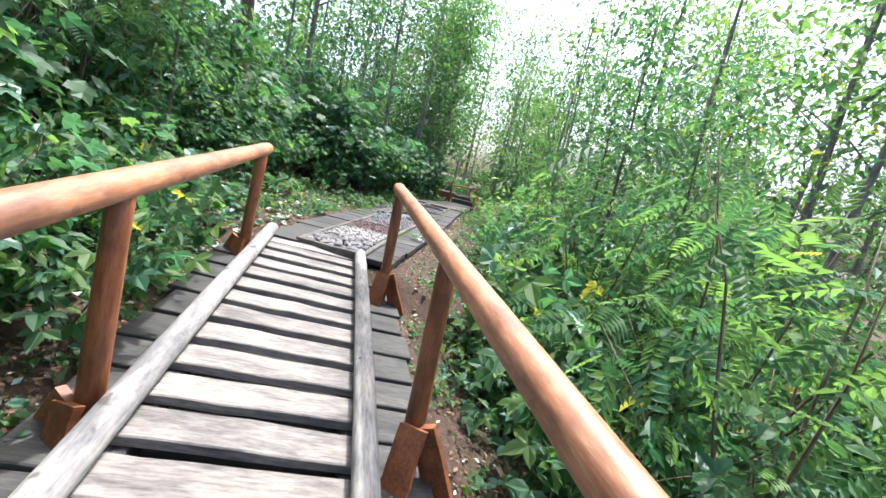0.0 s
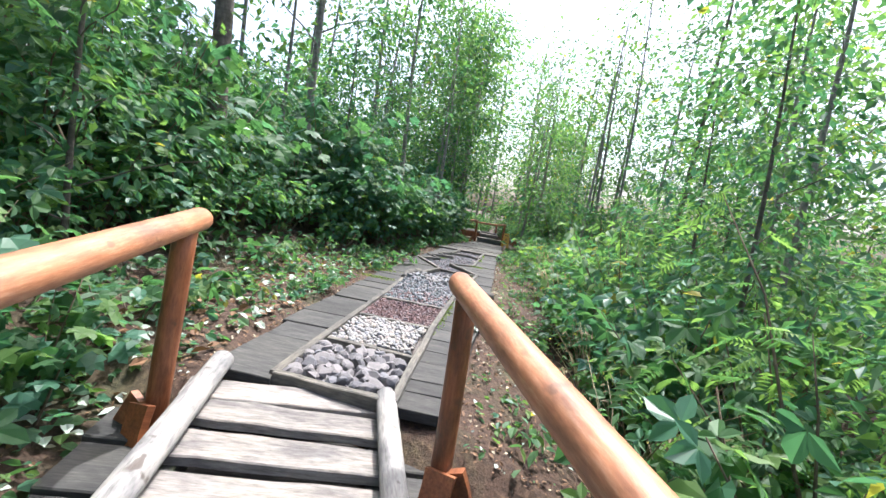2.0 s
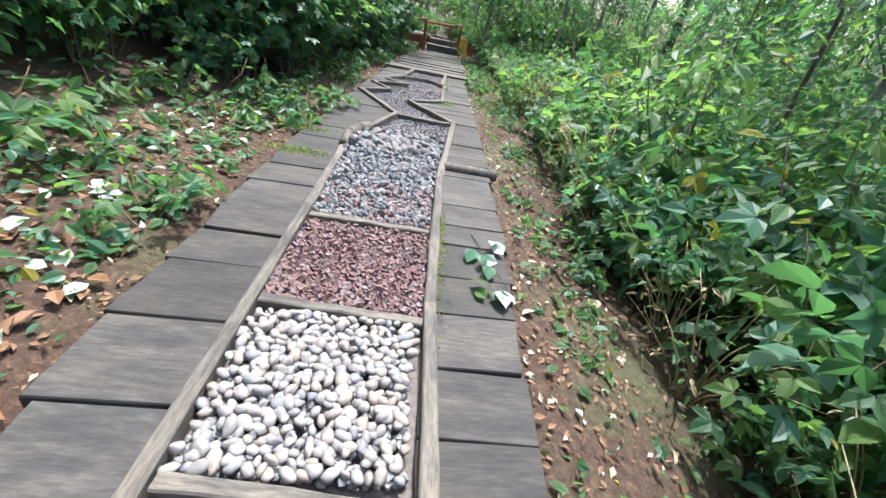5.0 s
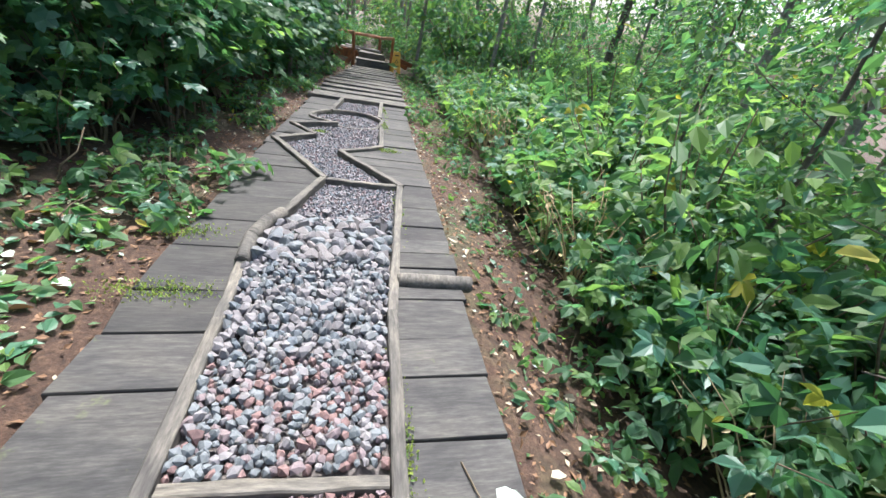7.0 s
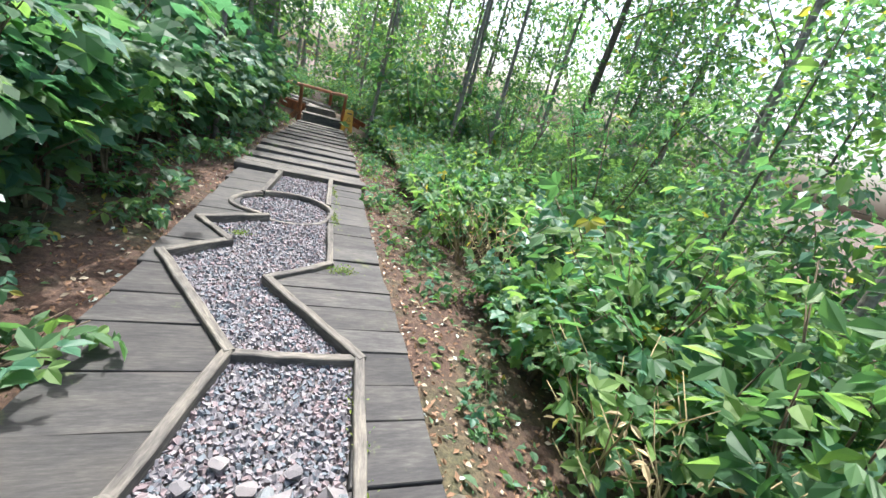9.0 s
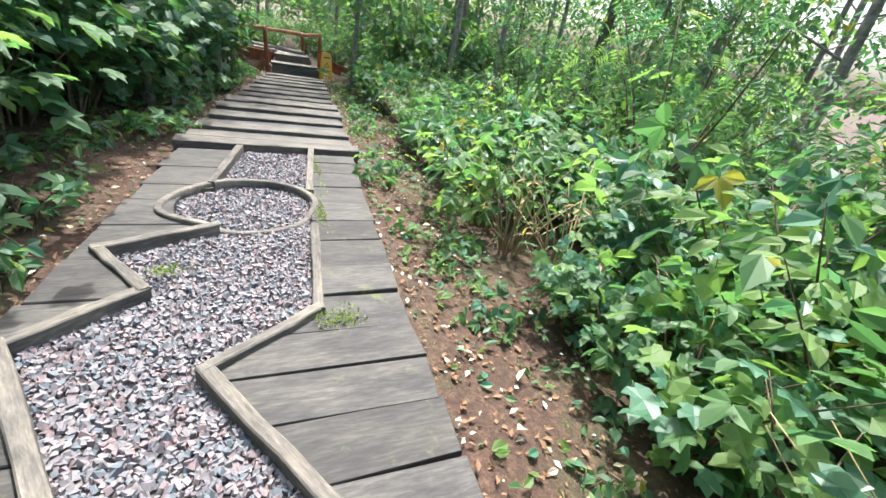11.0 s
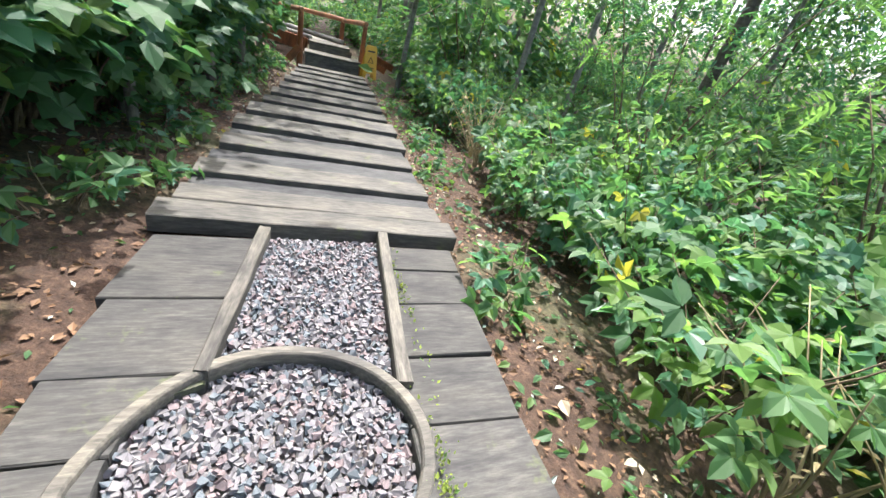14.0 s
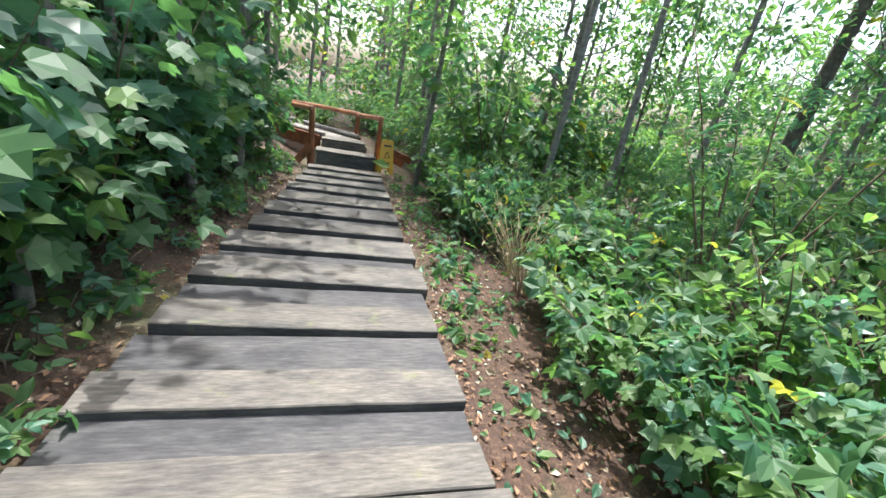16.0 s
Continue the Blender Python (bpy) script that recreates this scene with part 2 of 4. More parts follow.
def between(p, q, top=(0, 0, 1)):
    """Pose at the middle of p and q whose x runs from p to q."""
    p, q = Vector(p), Vector(q)
    x = (q - p).normalized()
    y = Vector(top).cross(x).normalized()
    z = x.cross(y)
    m = Matrix((x, y, z)).transposed().to_4x4()
    m.translation = (p + q) / 2
    return m


def pole_mesh(name, length, r0, r1, mat, seed, sides=14, rings=12, wob=0.012, flat_end=False, dome=True):
    """A turned or natural pole along local z from 0 to length."""
    r = random.Random(seed)
    bm = bmesh.new()
    rows = []
    ph = [r.uniform(0, 6.28) for _ in range(4)]
    for i in range(rings + 1):
        s = i / rings
        rad = r0 + (r1 - r0) * s
        cx = wob * math.sin(s * 5 + ph[0]) * 0.6
        cy = wob * math.sin(s * 4 + ph[1]) * 0.6
        ring = []
        for k in range(sides):
            a = 2 * math.pi * k / sides
            q = rad * (1 + 0.05 * math.sin(2 * a + ph[2] + 3 * s) + r.uniform(-0.018, 0.018))
            ring.append(bm.verts.new((cx + q * math.cos(a), cy + q * math.sin(a), length * s)))
        rows.append(ring)
    for a, b in zip(rows, rows[1:]):
        for k in range(sides):
            bm.faces.new((a[k], a[(k + 1) % sides], b[(k + 1) % sides], b[k])).smooth = True
    for ring, sgn in ((rows[0], -1), (rows[-1], 1)):
        c = sum((v.co for v in ring), Vector()) / sides
        inner = [bm.verts.new(c + (v.co - c) * 0.82 + Vector((0, 0, sgn * 0.012))) for v in ring]
        for k in range(sides):
            bm.faces.new((ring[k], ring[(k + 1) % sides], inner[(k + 1) % sides], inner[k]))
        bm.faces.new(inner)
    bmesh.ops.recalc_face_normals(bm, faces=bm.faces)
    me = bpy.data.meshes.new(name)
    bm.to_mesh(me)
    bm.free()
    me.materials.append(mat)
    return me


def upright(p, q):
    """Pose at p whose z runs towards q."""
    d = Vector(q) - Vector(p)
    m = d.to_track_quat("Z", "Y").to_matrix().to_4x4()
    m.translation = Vector(p)
    return m, d.length


# ---- plan of the walkway ----
LEFT = [(4.3, -1.32), (6.0, -1.34), (8.0, -1.30), (9.0, -1.21), (10.0, -1.15), (11.3, -1.03), (13.1, -0.87), (14.0, -0.83), (15.8, -0.64), (17.4, -0.43), (20.0, -0.10)]
RIGHT = [(4.3, 0.10), (5.3, 0.17), (6.45, 0.28), (8.2, 0.40), (9.8, 0.48), (12.4, 0.60), (13.5, 0.72), (14.6, 0.79), (16.3, 0.90), (18.0, 1.00), (20.0, 1.10)]
RDIR = Vector((-0.2845, 0.9569, 0.0583)).normalized()
REND = Vector((-0.73, 4.44, -0.01))
RSIDE = Vector((0.957, 0.2845, -0.08)).normalized()


def lerp_table(tab, y):
    return float(np.interp(y, [a for a, _ in tab], [b for _, b in tab]))


def left_edge(y):
    return lerp_table(LEFT, y) if y >= 4.3 else -1.32 + (4.3 - y) * 0.297


def right_edge(y):
    return lerp_table(RIGHT, y) if y >= 4.3 else 0.10 + (4.3 - y) * 0.297


def deck_z(y):
    if y < 4.3:
        return -0.2 - (4.3 - y) * 0.061
    return 0.0 if y < 13 else -0.034 * (min(y, 20.5) - 13)


def ground_z(x, y):
    base = deck_z(max(-6.0, min(y, 30.0)))
    le, re = left_edge(max(-6.0, min(y, 20.0))), right_edge(max(-6.0, min(y, 20.0)))
    bump = 0.05 * noise.noise(Vector((x * 0.9, y * 0.9, 0.0))) + 0.02 * noise.noise(Vector((x * 4, y * 4, 3.0)))
    if x < le:
        d = le - x
        return base - (0.07 if y > 4.3 else 0.07 - 0.12 * min(1, d)) + 0.13 * min(d, 9) + 0.10 * max(0, min(d - 1.0, 6)) + bump * min(1, d * 2)
    if x > re:
        d = x - re
        steep = 0.42 if y < 4 else 0.42 - 0.30 * min(1.0, (y - 4) / 8)
        return base - 0.08 - steep * min(d, 3.6) - 0.04 * max(0, min(d - 3.6, 20)) + bump * min(1, d * 2)
    return base - 0.11


def build_ground():
    def axis(lo, hi, fine_lo, fine_hi, step):
        a = list(np.arange(fine_lo, fine_hi, step))
        v, s = fine_lo, step
        while v > lo:
            s *= 1.35
            v -= s
            a.insert(0, v)
        v, s = fine_hi, step
        while v < hi:
            a.append(v)
            s *= 1.35
            v += s
        return a
    xs, ys = axis(-900, 900, -5, 6, 0.16), axis(-900, 900, -3, 24, 0.18)
    verts = [(x, y, ground_z(x, y)) for y in ys for x in xs]
    w = len(xs)
    faces = [(j * w + i, j * w + i + 1, (j + 1) * w + i + 1, (j + 1) * w + i) for j in range(len(ys) - 1) for i in range(w - 1)]
    ob = new("ground", mesh_of("ground", verts, faces, [SOIL], smooth=True))
    tagged(ob, "reddish forest soil with leaf litter and moss", "ground", kind="structure")


build_ground()

# channel outline along the walkway: outer lines of the timber edging
CH_LEFT = [(-0.93, 4.5), (-0.90, 6.0), (-0.88, 6.75), (-0.87, 7.5), (-0.87, 8.05), (-0.78, 8.55), (-0.50, 9.45), (-1.05, 10.52), (-0.67, 10.83), (-0.95, 11.24), (-0.44, 11.48)]
CH_RIGHT = [(-0.20, 4.44), (-0.21, 5.3), (-0.17, 6.0), (-0.12, 6.95), (-0.07, 7.57), (0.03, 8.6), (0.17, 9.42), (-0.36, 10.26), (0.08, 10.58), (0.14, 11.46)]
CH_LEFT2, CH_RIGHT2 = [(-0.52, 12.2), (-0.38, 13.15)], [(0.16, 12.1), (0.26, 13.18)]


def channel_left(y):
    if y > 12.15:
        return float(np.interp(y, [12.15, 13.15], [-0.52, -0.38]))
    if y > 11.45:
        return -0.30 - math.sqrt(max(0.0, 0.46 ** 2 - (y - 11.86) ** 2)) * 0.9
    return float(np.interp(y, [p[1] for p in CH_LEFT], [p[0] for p in CH_LEFT]))


def channel_right(y):
    return float(np.interp(y, [p[1] for p in CH_RIGHT + CH_RIGHT2], [p[0] for p in CH_RIGHT + CH_RIGHT2]))


def strip_board(parent, name, p, q, w, t, mat, seed, drop=0.0):
    """One board laid from p to q (its top at their height)."""
    L = (Vector(q) - Vector(p)).length
    m = between(p, q)
    me = board_mesh(name, L, w, t, mat, seed)
    return part(name, me, parent, m @ Matrix.Translation((0, 0, -drop)))


def slab_from_outline(name, outline, z_top, t, mat, uneven=0.003, seed=0):
    """A board with a cut outline (counter-clockwise), eased along its upper rim."""
    bm = bmesh.new()
    c = sum((Vector((x, y)) for x, y in outline), Vector((0, 0))) / len(outline)
    ease = 0.006
    lo = [bm.verts.new((x, y, z_top - t)) for x, y in outline]
    hi = [bm.verts.new((x, y, z_top - ease)) for x, y in outline]
    tp = []
    for x, y in outline:
        d = (c - Vector((x, y)))
        d = d.normalized() * ease if d.length > 1e-6 else d
        tp.append(bm.verts.new((x + d.x, y + d.y, z_top)))
    n = len(outline)
    for k in range(n):
        bm.faces.new((lo[k], lo[(k + 1) % n], hi[(k + 1) % n], hi[k]))
        bm.faces.new((hi[k], hi[(k + 1) % n], tp[(k + 1) % n], tp[k]))
    bm.faces.new(tp)
    bm.faces.new(lo[::-1])
    bmesh.ops.recalc_face_normals(bm, faces=bm.faces)
    me = bpy.data.meshes.new(name)
    bm.to_mesh(me)
    bm.free()
    me.materials.append(mat)
    return me


# ---- boardwalk with cut planks either side of the stone channel ----
def build_deck():
    deck = tagged(new("pavement"), "weathered grey timber boardwalk with dark damp planks", "boardwalk", kind="structure")
    r = random.Random(3)
    # board joints, on each side
    def joints(lo, hi, a, b):
        y, out = lo, [lo]
        while y < hi - a:
            y += r.uniform(a, b)
            out.append(min(y, hi))
        out[-1] = hi
        return out
    jl, jr = joints(4.42, 13.1, 0.27, 0.44), joints(4.42, 13.08, 0.17, 0.34)
    for side, js in (("l", jl), ("r", jr)):
        for k, (y0, y1) in enumerate(zip(js, js[1:])):
            y0 += 0.004
            y1 -= 0.004
            sk = r.uniform(-0.012, 0.012)
            z = r.uniform(-0.008, 0.004)
            ys = [y0, y1]
            ys += [p[1] for p in (CH_LEFT if side == "l" else CH_RIGHT) if y0 < p[1] < y1]
            if side == "l" and y1 > 11.4 and y0 < 12.3:
                ys += list(np.arange(y0 + 0.05, y1 - 0.02, 0.06))
            ys = sorted(ys)
            if side == "l":
                o = [(left_edge(y1) + r.uniform(-0.03, 0.02), y1 + sk), (left_edge(y0) + r.uniform(-0.03, 0.02), y0 + sk)]
                o += [(channel_left(y) + 0.01, y) for y in ys]
            else:
                o = [(right_edge(y0) + r.uniform(-0.015, 0.015), y0 + sk), (right_edge(y1) + r.uniform(-0.015, 0.015), y1 + sk)]
                o += [(channel_right(y) - 0.01, y) for y in reversed(ys)]
            me = slab_from_outline("plank", o, z, 0.06, DECK)
            ob = part("plank", me, deck)
    m, L = upright((0.0, 7.90, 0.0), (0.43, 7.88, 0.005))
    part("half_log", pole_mesh("half_log", L, 0.05, 0.048, BEAM, 4, 12, 6, 0.004), deck, m)
    return deck


deck = build_deck()


def build_edging():
    ed = tagged(new("trim"), "grey timber edging boards round the stone beds", "edging", kind="structure")
    k = 0
    def run(pts, z=0.028, w=0.055, inward=0.0):
        nonlocal k
        for (x0, y0), (x1, y1) in zip(pts, pts[1:]):
            k += 1
            d = Vector((x1 - x0, y1 - y0)).normalized() * 0.02
            strip_board(ed, "edging_board", (x0 - d.x, y0 - d.y, z + 0.001 * (k % 5)), (x1 + d.x, y1 + d.y, z + 0.001 * (k % 5)), w, 0.13, BEAM, 40 + k)
    run([CH_LEFT[0], CH_LEFT[3]], 0.03)
    run([CH_LEFT[3], CH_LEFT[4]], 0.024)
    run(CH_LEFT[5:], 0.03)
    run([CH_RIGHT[0], CH_RIGHT[2]], 0.03)
    run([CH_RIGHT[2], CH_RIGHT[4]], 0.028)
    run([CH_RIGHT[4], CH_RIGHT[6]], 0.026)
    run(CH_RIGHT[6:], 0.03)
    run([CH_LEFT2[0], CH_LEFT2[1]], 0.03)
    run([CH_RIGHT2[0], CH_RIGHT2[1]], 0.03)
    # cross boards between the beds
    for (a, b, z) in (((-0.92, 4.47), (-0.21, 4.42), 0.035), ((-0.88, 5.2), (-0.22, 5.15), 0.02), ((-0.87, 5.95), (-0.2, 5.9), 0.022), ((-0.85, 6.74), (-0.16, 6.70), 0.02), ((-0.48, 9.45), (0.16, 9.42), 0.016)):
        k += 1
        strip_board(ed, "cross_board", (*a, z), (*b, z), 0.05, 0.13, BEAM, 80 + k)
    # round log curving from the left edging
    pts = [(-0.87, 8.03, 0.02), (-0.86, 8.25, 0.05), (-0.80, 8.45, 0.06), (-0.74, 8.62, 0.04)]
    for p, q in zip(pts, pts[1:]):
        m, L = upright(p, q)
        part("edging_log", pole_mesh("edging_log", L + 0.02, 0.045, 0.043, BEAM, 7, 10, 4, 0.0), ed, m)
    # the ring of the drop-shaped bed, a bent strip of many short staves
    bm = bmesh.new()
    ring = []
    n = 44
    for i in range(n):
        a = 2 * math.pi * i / n
        x, y = -0.27 + 0.45 * math.cos(a), 11.87 + 0.40 * math.sin(a)
        tip = max(0.0, math.cos(a - math.radians(196))) ** 7
        ring.append((x - 0.07 * tip, y - 0.03 * tip))
    rows = []
    for (x, y) in ring:
        d = Vector((x + 0.27, y - 11.87)).normalized()
        z = 0.026 - 0.05 * max(0.0, min(1.0, (d.dot(Vector((0.35, -0.94))) - 0.62) / 0.2))
        rows.append([bm.verts.new((x + d.x * o, y + d.y * o, zz)) for o, zz in ((0.021, -0.1), (0.021, z - 0.006), (0.015, z), (-0.015, z), (-0.021, z - 0.006), (-0.021, -0.1))])
    for i in range(n):
        a, b = rows[i], rows[(i + 1) % n]
        for j in range(6):
            bm.faces.new((a[j], b[j], b[(j + 1) % 6], a[(j + 1) % 6])).smooth = j in (0, 4)
    bmesh.ops.recalc_face_normals(bm, faces=bm.faces)
    me = bpy.data.meshes.new("bent_strip")
    bm.to_mesh(me)
    bm.free()
    me.materials.append(BEAM)
    part("bent_strip", me, ed)
    return ed


build_edging()


# ---- stones ----
def stone_mesh(name, seed, mat, angular, flat):
    """A stone of about unit size: rounded, or broken with flat facets."""
    r = np.random.default_rng(seed)
    bm = bmesh.new()
    bmesh.ops.create_icosphere(bm, subdivisions=2, radius=0.5)
    planes = [(Vector(r.normal(size=3)).normalized(), r.uniform(0.27, 0.4)) for _ in range(8 if angular else 4)]
    off = Vector(r.uniform(0, 50, 3))
    for v in bm.verts:
        p = v.co.copy()
        p *= 1 + (0.22 if angular else 0.2) * noise.noise(p * 1.7 + off)
        for nrm, d in planes:
            e = p.dot(nrm) - d
            if e > 0:
                p -= nrm * e
        v.co = Vector((p.x * r.uniform(1.1, 1.12), p.y * 0.85, p.z * flat))
    me = bpy.data.meshes.new(name)
    bm.to_mesh(me)
    bm.free()
    me.materials.append(mat)
    if not angular:
        me.polygons.foreach_set("use_smooth", np.ones(len(me.polygons), dtype=bool))
    return me


def bed_points(y0, y1, spacing, z, inset=0.05, jitter=0.4):
    pts = []
    y = y0
    row = 0
    while y < y1:
        x0, x1 = channel_left(y) + inset, channel_right(y) - inset
        x = x0 + (spacing * 0.5 if row % 2 else 0) * rng.uniform(0.6, 1.2)
        while x < x1:
            px, py = x + rng.normal() * spacing * jitter * 0.5, y + rng.normal() * spacing * jitter * 0.5
            py = min(max(py, y0), y1)
            if channel_left(py) + inset * 0.6 < px < channel_right(py) - inset * 0.6:
                pts.append((px, py, z))
            x += spacing
        y += spacing * 0.86
        row += 1
    return pts


def stone_part_bed(label, y0, y1, spacing, size, mats, angular, flat, z, name, limit=340):
    bed = tagged(new("stone_bed"), label, "stone bed", kind="structure")
    protos = [stone_mesh(name, 100 + i, mats[i % len(mats)], angular, flat) for i in range(9)]
    pts = bed_points(y0, y1, spacing, z)
    rng.shuffle(pts)
    for i, (x, y, zz) in enumerate(pts):
        s = size * rng.uniform(0.72, 1.3)
        m = pose(x, y, zz + rng.uniform(0, 0.018), rng.uniform(-25, 25), rng.uniform(-25, 25), rng.uniform(0, 360)) @ Matrix.Diagonal((s, s * rng.uniform(0.8, 1.1), s, 1))
        if i < limit:
            part(name, protos[i % len(protos)], bed, m)
    # lower fill between them, joined
    fill = bed_points(y0, y1, spacing * 0.8, z - size * 0.33)
    joined_stones("stone_fill", fill, size * 0.8, mats, bed, angular)
    return bed


def joined_stones(name, pts, size, mats, parent, angular=True, sizes=(0.6, 1.3)):
    protos = []
    for i in range(6):
        bm = bmesh.new()
        if angular:
            bmesh.ops.create_cube(bm, size=0.85)
            r = np.random.default_rng(i)
            for v in bm.verts:
                v.co += Vector(r.uniform(-0.22, 0.22, 3))
            bmesh.ops.recalc_face_normals(bm, faces=bm.faces)
        else:
            bmesh.ops.create_icosphere(bm, subdivisions=1, radius=0.5)
            r = np.random.default_rng(i + 20)
            for v in bm.verts:
                v.co += Vector(r.uniform(-0.11, 0.11, 3))
        bm.verts.ensure_lookup_table()
        protos.append((np.array([v.co[:] for v in bm.verts]), [[v.index for v in f.verts] for f in bm.faces]))
        bm.free()
    V, Fc, S = [], [], []
    base = 0
    for (x, y, z) in pts:
        pv, pf = protos[int(rng.integers(6))]
        s = size * rng.uniform(*sizes)
        R = np.array(Euler(rng.uniform(0, 6.28, 3)).to_matrix())
        V.append((pv * (s, s * 0.9, s * 0.7)) @ R.T + (x, y, z + rng.uniform(-0.2, 0.35) * s))
        slot = int(rng.integers(len(mats)))
        for f in pf:
            Fc.append([base + i for i in f])
            S.append(slot)
        base += len(pv)
    me = mesh_of(name, np.concatenate(V), Fc, mats, S)
    ob = part(name, me, parent)
    ob["kind"] = "stuff"
    return ob


def bed_floor(parent, y0, y1, z):
    ys = np.arange(y0, y1 + 0.001, 0.05)
    verts, faces = [], []
    for y in ys:
        verts += [(channel_left(y), y, z + 0.006 * math.sin(y * 9)), (channel_right(y), y, z)]
    for i in range(len(ys) - 1):
        faces.append((2 * i, 2 * i + 1, 2 * i + 3, 2 * i + 2))
    part("bed_floor", mesh_of("bed_floor", verts, faces, [BED]), parent)


b = stone_part_bed("bed of large broken grey rocks in the boardwalk", 4.54, 5.12, 0.085, 0.115, [GREY_ROCK], True, 0.75, 0.0, "rock")
bed_floor(b, 4.47, 5.2, -0.05)
b = stone_part_bed("bed of smooth pale round pebbles in the boardwalk", 5.24, 5.88, 0.037, 0.047, [PALE_STONE], False, 0.72, -0.002, "pebble")
bed_floor(b, 5.2, 5.95, -0.045)
b = tagged(new("stone_bed"), "bed of small dull red stone chips", "stone bed", kind="structure")
joined_stones("red_chips", bed_points(5.97, 6.68, 0.019, -0.008, 0.03), 0.026, [RED_ROCK, FINE_D, RED_ROCK, RED_ROCK], b)
bed_floor(b, 5.95, 6.72, -0.03)
b = tagged(new("stone_bed"), "bed of blue grey chips mixed with red", "stone bed", kind="structure")
joined_stones("mixed_chips", bed_points(6.78, 7.3, 0.032, -0.004, 0.035), 0.048, [BLUE_ROCK, RED_ROCK, FINE_B, BLUE_ROCK, FINE_D], b, False)
joined_stones("blue_chips", bed_points(7.3, 8.1, 0.039, 0.0, 0.035), 0.06, [BLUE_ROCK, FINE_C, GREY_ROCK, FINE_B], b, False)
bed_floor(b, 6.72, 8.1, -0.035)
b = stone_part_bed("heap of larger broken blue grey rocks", 8.08, 8.6, 0.08, 0.105, [GREY_ROCK, BLUE_ROCK], True, 0.7, 0.02, "rock")
stray = stone_mesh("rock", 140, GREY_ROCK, True, 0.7)
for x, y, k in ((-0.44, 8.80, 0.085), (-0.55, 8.71, 0.08), (-0.17, 8.74, 0.08), (-0.33, 8.68, 0.09), (-0.62, 8.66, 0.08)):
    part("rock", stray, b, pose(x, y, -0.012, 8, -6, 170 * x + 60) @ Matrix.Diagonal((k, k, k, 1)))
bed_floor(b, 8.05, 8.5, -0.03)
b = tagged(new("stone_bed"), "bed of fine grey and rose gravel", "stone bed", kind="structure")
joined_stones("fine_gravel", bed_points(8.52, 13.16, 0.0205, -0.045, 0.02), 0.022, [FINE_A, FINE_B, FINE_C, FINE_D, FINE_A], b, sizes=(0.6, 1.5))
bed_floor(b, 8.5, 13.2, -0.06)


# ---- stepped boards ----
def build_steps():
    st = tagged(new("floor"), "raised grey timber boards laid like shallow steps", "boardwalk", kind="structure")
    edges = [13.2, 13.87, 14.48, 15.08, 15.68, 16.24, 16.78, 17.37, 17.93, 18.48, 19.05, 19.6]
    widths = [0.40, 0.24, 0.27, 0.34, 0.36, 0.27, 0.29, 0.29, 0.28, 0.27, 0.28, 0.25]
    r = random.Random(5)
    for i, y in enumerate(edges):
        z = deck_z(y) + (0.038 if i else 0.032)
        w = widths[i]
        wide = 0.06 if i == 0 else r.uniform(-0.02, 0.03)
        def row(yy, ww, zz, extra):
            a = (left_edge(yy) - extra, yy + ww / 2 + 0.05 * r.uniform(0, 1), zz + r.uniform(-0.004, 0.004))
            c = (right_edge(yy) + extra, yy + ww / 2 - 0.02 * r.uniform(0, 1), zz + r.uniform(-0.004, 0.004))
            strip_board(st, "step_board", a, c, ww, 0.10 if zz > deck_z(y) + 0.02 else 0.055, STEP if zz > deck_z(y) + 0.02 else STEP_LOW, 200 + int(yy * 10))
        row(y, w if i else 0.2, z, wide)
        if i == 0:
            row(y + 0.205, 0.2, z - 0.004, 0.0)
        nxt = edges[i + 1] if i + 1 < len(edges) else 20.2
        gap = nxt - (y + w) - 0.01
        yy = y + w + 0.005
        while gap > 0.08:
            ww = min(gap, 0.3)
            if gap - ww < 0.08:
                ww = gap
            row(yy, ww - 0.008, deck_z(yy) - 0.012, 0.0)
            yy += ww
            gap -= ww


build_steps()


# ---- ramp with log kerbs and stained handrails ----
def on_ramp(s, side, up=0.0):
    return REND + RDIR * s + RSIDE * side + Vector((0, 0, up))


def build_ramp():
    rp = tagged(new("floor"), "slatted footbridge of pale weathered boards", "footbridge", kind="structure")
    r = random.Random(11)
    s, k = -0.10, 0
    while s > -6.2:
        k += 1
        tilt = 0.04 if k == 1 else r.uniform(-0.008, 0.008)
        ext = 0.56 if k == 1 else 0.47
        strip_board(rp, "slat", on_ramp(s - tilt, -ext, 0.0), on_ramp(s + tilt * 0.6, 0.47, 0.0), 0.19, 0.045, TREAD, 300 + k)
        s -= 0.19 + (0.014 if k == 1 else 0.062)
    for side in (-0.43, 0.43):
        a, c = on_ramp(-6.2, side, -0.045), on_ramp(0, side, -0.045)
        strip_board(rp, "bearer", a, c, 0.09, 0.12, DECK, 350)
    # the older deck beneath, of dark cross planks
    s = -0.15
    k = 0
    while s > -6.0:
        k += 1
        w = r.uniform(0.24, 0.36)
        strip_board(rp, "old_plank", on_ramp(s - w / 2, -0.84 + r.uniform(-0.03, 0.03), -0.15), on_ramp(s - w / 2, 0.86 + r.uniform(-0.03, 0.03), -0.15), w - 0.01, 0.05, DECK, 360 + k)
        s -= w
    for i, (side, end) in enumerate(((-0.46, 0.05), (0.47, -0.08))):
        m, L = upright(on_ramp(-6.2, side, 0.05), on_ramp(end, side, 0.05))
        ob = tagged(new("kerb_log", pole_mesh("kerb_log", L, 0.062, 0.056, LOG, 20 + i, 16, 30, 0.02)), "bare pale grey log kerb along the footbridge", "log", group="kerb logs")
        ob.matrix_basis = m


build_ramp()


